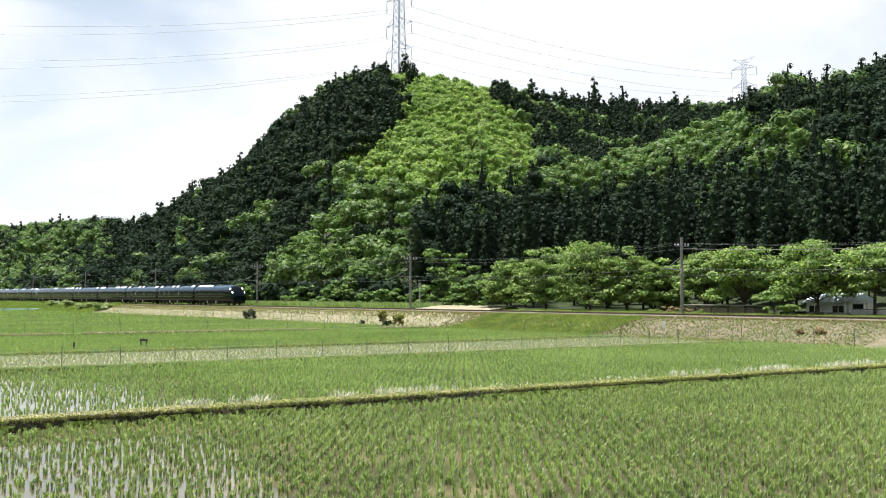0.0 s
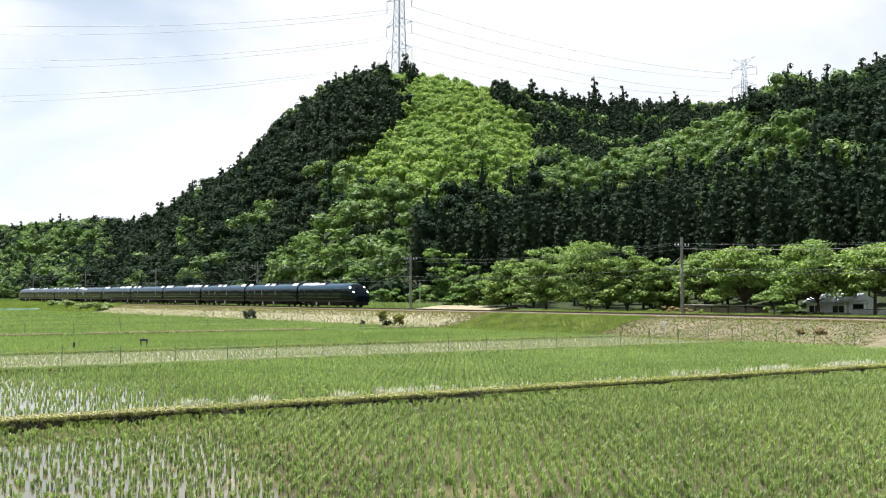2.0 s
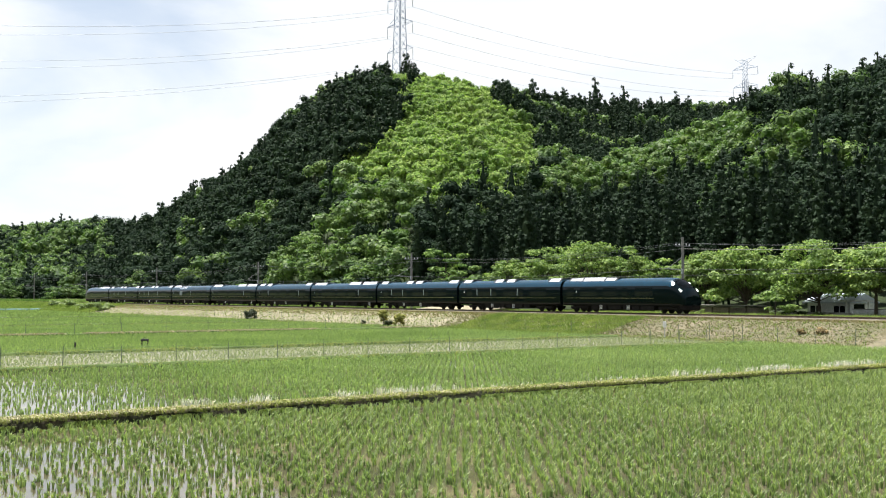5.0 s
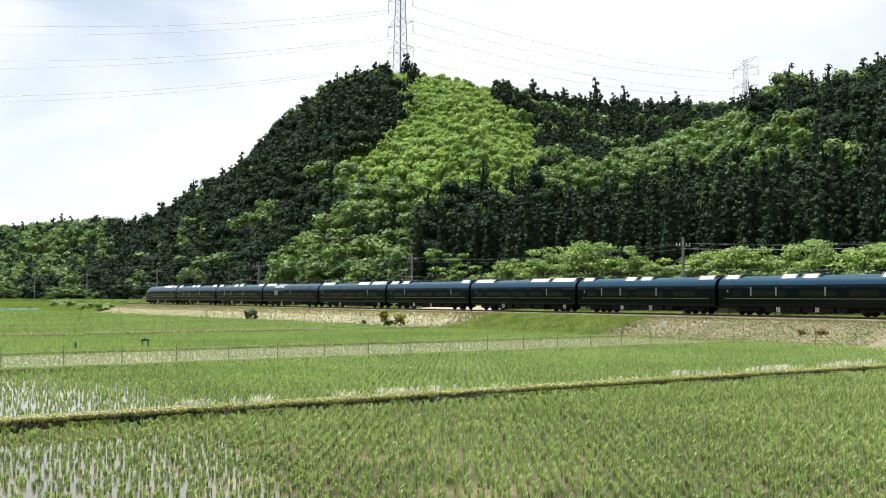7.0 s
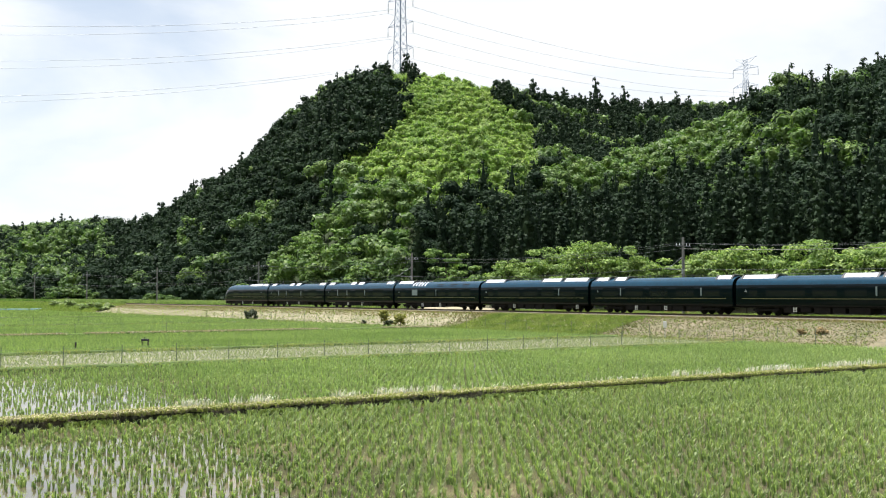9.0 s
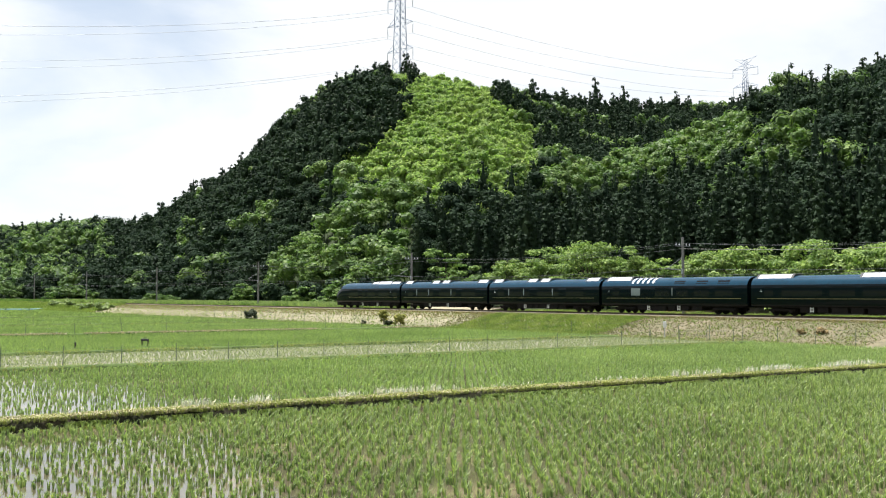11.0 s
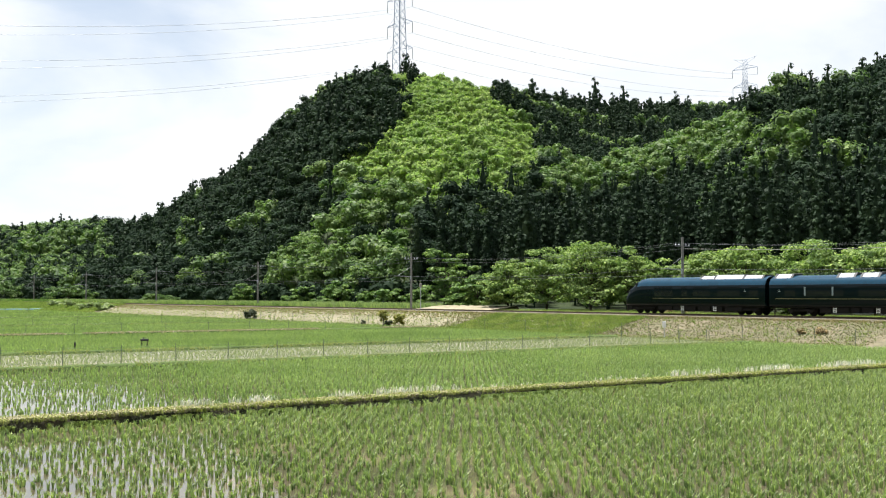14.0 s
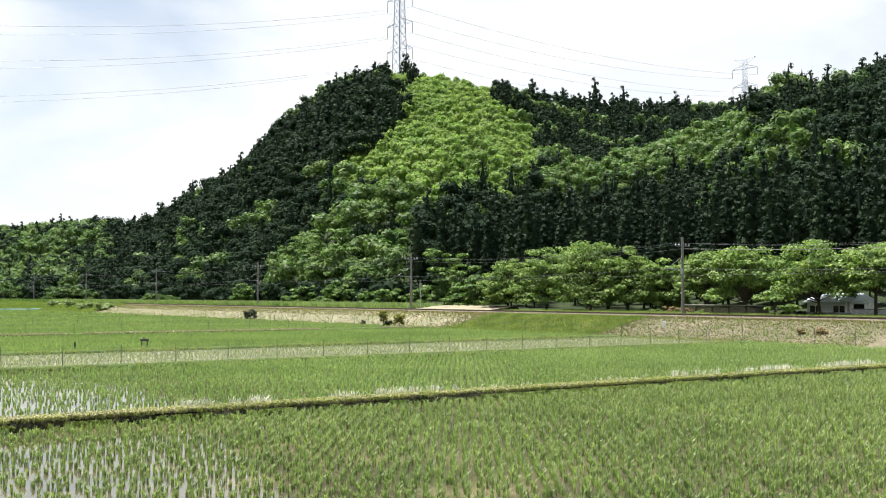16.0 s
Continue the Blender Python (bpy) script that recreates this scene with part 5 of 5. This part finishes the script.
    for s in (-1, 1):
        bm = bmesh.new()
        w = side_y(1.62)
        box(bm, x0, x1, s * w - 0.013, s * w + 0.013, 1.595, 1.635)
        part("gold_line", bm, M_GOLD, car, "thin gold line along the side")
        bm = bmesh.new()
        x = (-7.0 if end else -9.0) * flip
        for i in range(3):
            rod(bm, (x + 0.15 * math.cos(i * 2.094 + 1.57), s * (side_y(2.35) + 0.012), 2.35 + 0.15 * math.sin(i * 2.094 + 1.57)), (x, s * (side_y(2.35) + 0.012), 2.33), 0.02, 0.04, 5)
        part("emblem", bm, M_PALE, car, "small pale emblem")
    for a, b, h in units:
        a, b = sorted((a * flip, b * flip))
        bm = bmesh.new()
        v = [bm.verts.new(c) for c in ((a, -1.18, 3.38), (b, -1.18, 3.38), (b, 1.18, 3.38), (a, 1.18, 3.38), (a + 0.05, -0.62, 3.72 + h), (b - 0.05, -0.62, 3.72 + h), (b - 0.05, 0.62, 3.72 + h), (a + 0.05, 0.62, 3.72 + h))]
        for q in ((0, 1, 5, 4), (1, 2, 6, 5), (2, 3, 7, 6), (3, 0, 4, 7), (4, 5, 6, 7)):
            bm.faces.new([v[i] for i in q])
        bmesh.ops.bevel(bm, geom=bm.edges[:], offset=0.03, segments=1, affect="EDGES")
        u = part("roof_unit", bm, M_PANEL, car, "shiny pale roof unit")
        # black strips at both ends stand in for shadows beside the unit
        for x in (a, b):
            bm = bmesh.new()
            w = [bm.verts.new((x + t * 0.12, y, z)) for t in (-1, 1) for y, z in ((-1.22, 3.34), (-0.64, 3.74 + h), (0.64, 3.74 + h), (1.22, 3.34))]
            for q in ((0, 1, 2, 3), (7, 6, 5, 4), (0, 4, 5, 1), (1, 5, 6, 2), (2, 6, 7, 3)):
                bm.faces.new([w[i] for i in q])
            bmesh.ops.recalc_face_normals(bm, faces=bm.faces)
            part("end_shadow", bm, M_BLACK, u)
    # underframe
    bm = bmesh.new()
    box(bm, -e + 0.3, e - 0.3, -1.2, 1.2, 0.74, 0.96)
    part("underframe", bm, M_UNDER, car)
    g = random.Random(kind * 7 + end + 3)
    x = -4.7
    while x < 4.4:
        w = g.uniform(0.9, 2.1)
        bm = bmesh.new()
        box(bm, x, x + w, -1.28, 1.28, g.uniform(0.24, 0.38), 0.86, 0.04)
        part("equipment_box", bm, M_UNDER, car)
        x += w + g.uniform(0.12, 0.4)
    for x in (-3.1 * flip, 1.2 * flip) if kind != 1 or end else (-3.4, 8.2):
        for s in (-1, 1):
            bm = bmesh.new()
            for i in range(3):
                box(bm, x - 0.16, x + 0.16, s * 1.3 - 0.02, s * 1.3 + 0.02, 0.4 + 0.15 * i, 0.47 + 0.15 * i)
            for t in (-0.18, 0.16):
                box(bm, x + t, x + t + 0.035, s * 1.3 - 0.022, s * 1.3 + 0.022, 0.36, 0.84)
            part("white_step", bm, M_WHITE, car, "white step ladder under the body")
    sets = bogie(car, -6.9) + bogie(car, 6.9)
    # gangway or nose
    ends = (-1, 1) if not end else (-flip,)
    for s in ends:
        bm = bmesh.new()
        a, b = sorted((s * e, s * (e + 0.25)))
        box(bm, a, b, -0.7, 0.7, 0.95, 3.15, 0.08)
        part("gangway", bm, M_BLACK, car)
    for s in (-1, 1):
        bm = bmesh.new()
        a, b = sorted((s * (e - 0.2), s * (e + 0.3)))
        box(bm, a, b, -0.15, 0.15, 0.72, 0.95, 0.03)
        part("coupler", bm, M_UNDER, car)
    if end:
        bm = bmesh.new()
        rows = [[bm.verts.new((flip * (e + x + 0.02), 1.0 * t, nose_top(x, 1.0 * t) + 0.025)) for t in (-1, -0.6, -0.2, 0.2, 0.6, 1)] for x in (-1.95, -1.6, -1.2, -0.85, -0.55)]
        for a, b in zip(rows, rows[1:]):
            for i in range(5):
                bm.faces.new((a[i], a[i + 1], b[i + 1], b[i]))
        bmesh.ops.solidify(bm, geom=bm.faces[:], thickness=0.05)
        part("windscreen", bm, M_GLASS, car, "dark wraparound windscreen")
        bm = bmesh.new()
        box(bm, *sorted((flip * (e - 0.9), flip * (e - 0.05))), -1.15, 1.15, 0.38, 0.9, 0.08)
        part("snow_plough", bm, M_UNDER, car)
        for s in (-1, 1):
            bm = bmesh.new()
            bmesh.ops.create_uvsphere(bm, u_segments=10, v_segments=6, radius=0.19, matrix=Matrix.Translation((flip * (e - 1.7), s * 1.22, nose_top(-1.7, 1.22) - 0.02)) @ Matrix.Diagonal((1.1, 0.8, 1.0, 1)))
            part("headlight", bm, M_HEADLAMP if end > 0 else M_GLASS, car, "lit white headlight" if end > 0 else "unlit headlight")
            bm = bmesh.new()
            rod(bm, (flip * (e - 0.78), s * 1.24, nose_top(-0.78, 1.24) - 0.02), (flip * (e - 0.5), s * 1.21, nose_top(-0.5, 1.21) - 0.02), 0.085, 0.085, 8)
            part("marker_light", bm, M_HEADLAMP if end > 0 else M_GLASS, car)
    tagged(car, "dark green sleeper-train end car with rounded nose" if end else "dark green sleeper-train railcar with gold line", "railcar", "cars of the train")
    return car, sets


def train():
    made = []
    for i in range(CARS):
        end = -1 if i == 0 else 1 if i == CARS - 1 else 0
        mid = END_L / 2 if i == 0 else END_L + CAR_L * (i - 0.5) if i < CARS - 1 else END_L + CAR_L * (CARS - 2) + END_L / 2
        car, sets = railcar((0, 0, 0, 3, 1, 2, 1, 0, 0, 0)[i] if not end else 0, end)
        made.append((car, mid, sets))
    return made


CARS_MADE = train()


def tail_at(t):
    return -394.5 + 22.6 * t - 0.0418 * t * t


def motions():
    ticks = [i / 30 for i in range(481)]
    for car, mid, sets in CARS_MADE:
        walk(car, [(t, pose(*at(p + mid, Q_TRACK, RAIL_Z), 0, 0, TURN)) for t, p in TAIL])
    # every wheelset rolls with the way run
    rolled = [(t, math.degrees((tail_at(t) - tail_at(0)) / 0.49)) for t in ticks]
    for car, mid, sets in CARS_MADE:
        for w, a in sets:
            walk(w, [(t, pose(a, 0, 0.49, 0, r, 0)) for t, r in rolled])


motions()
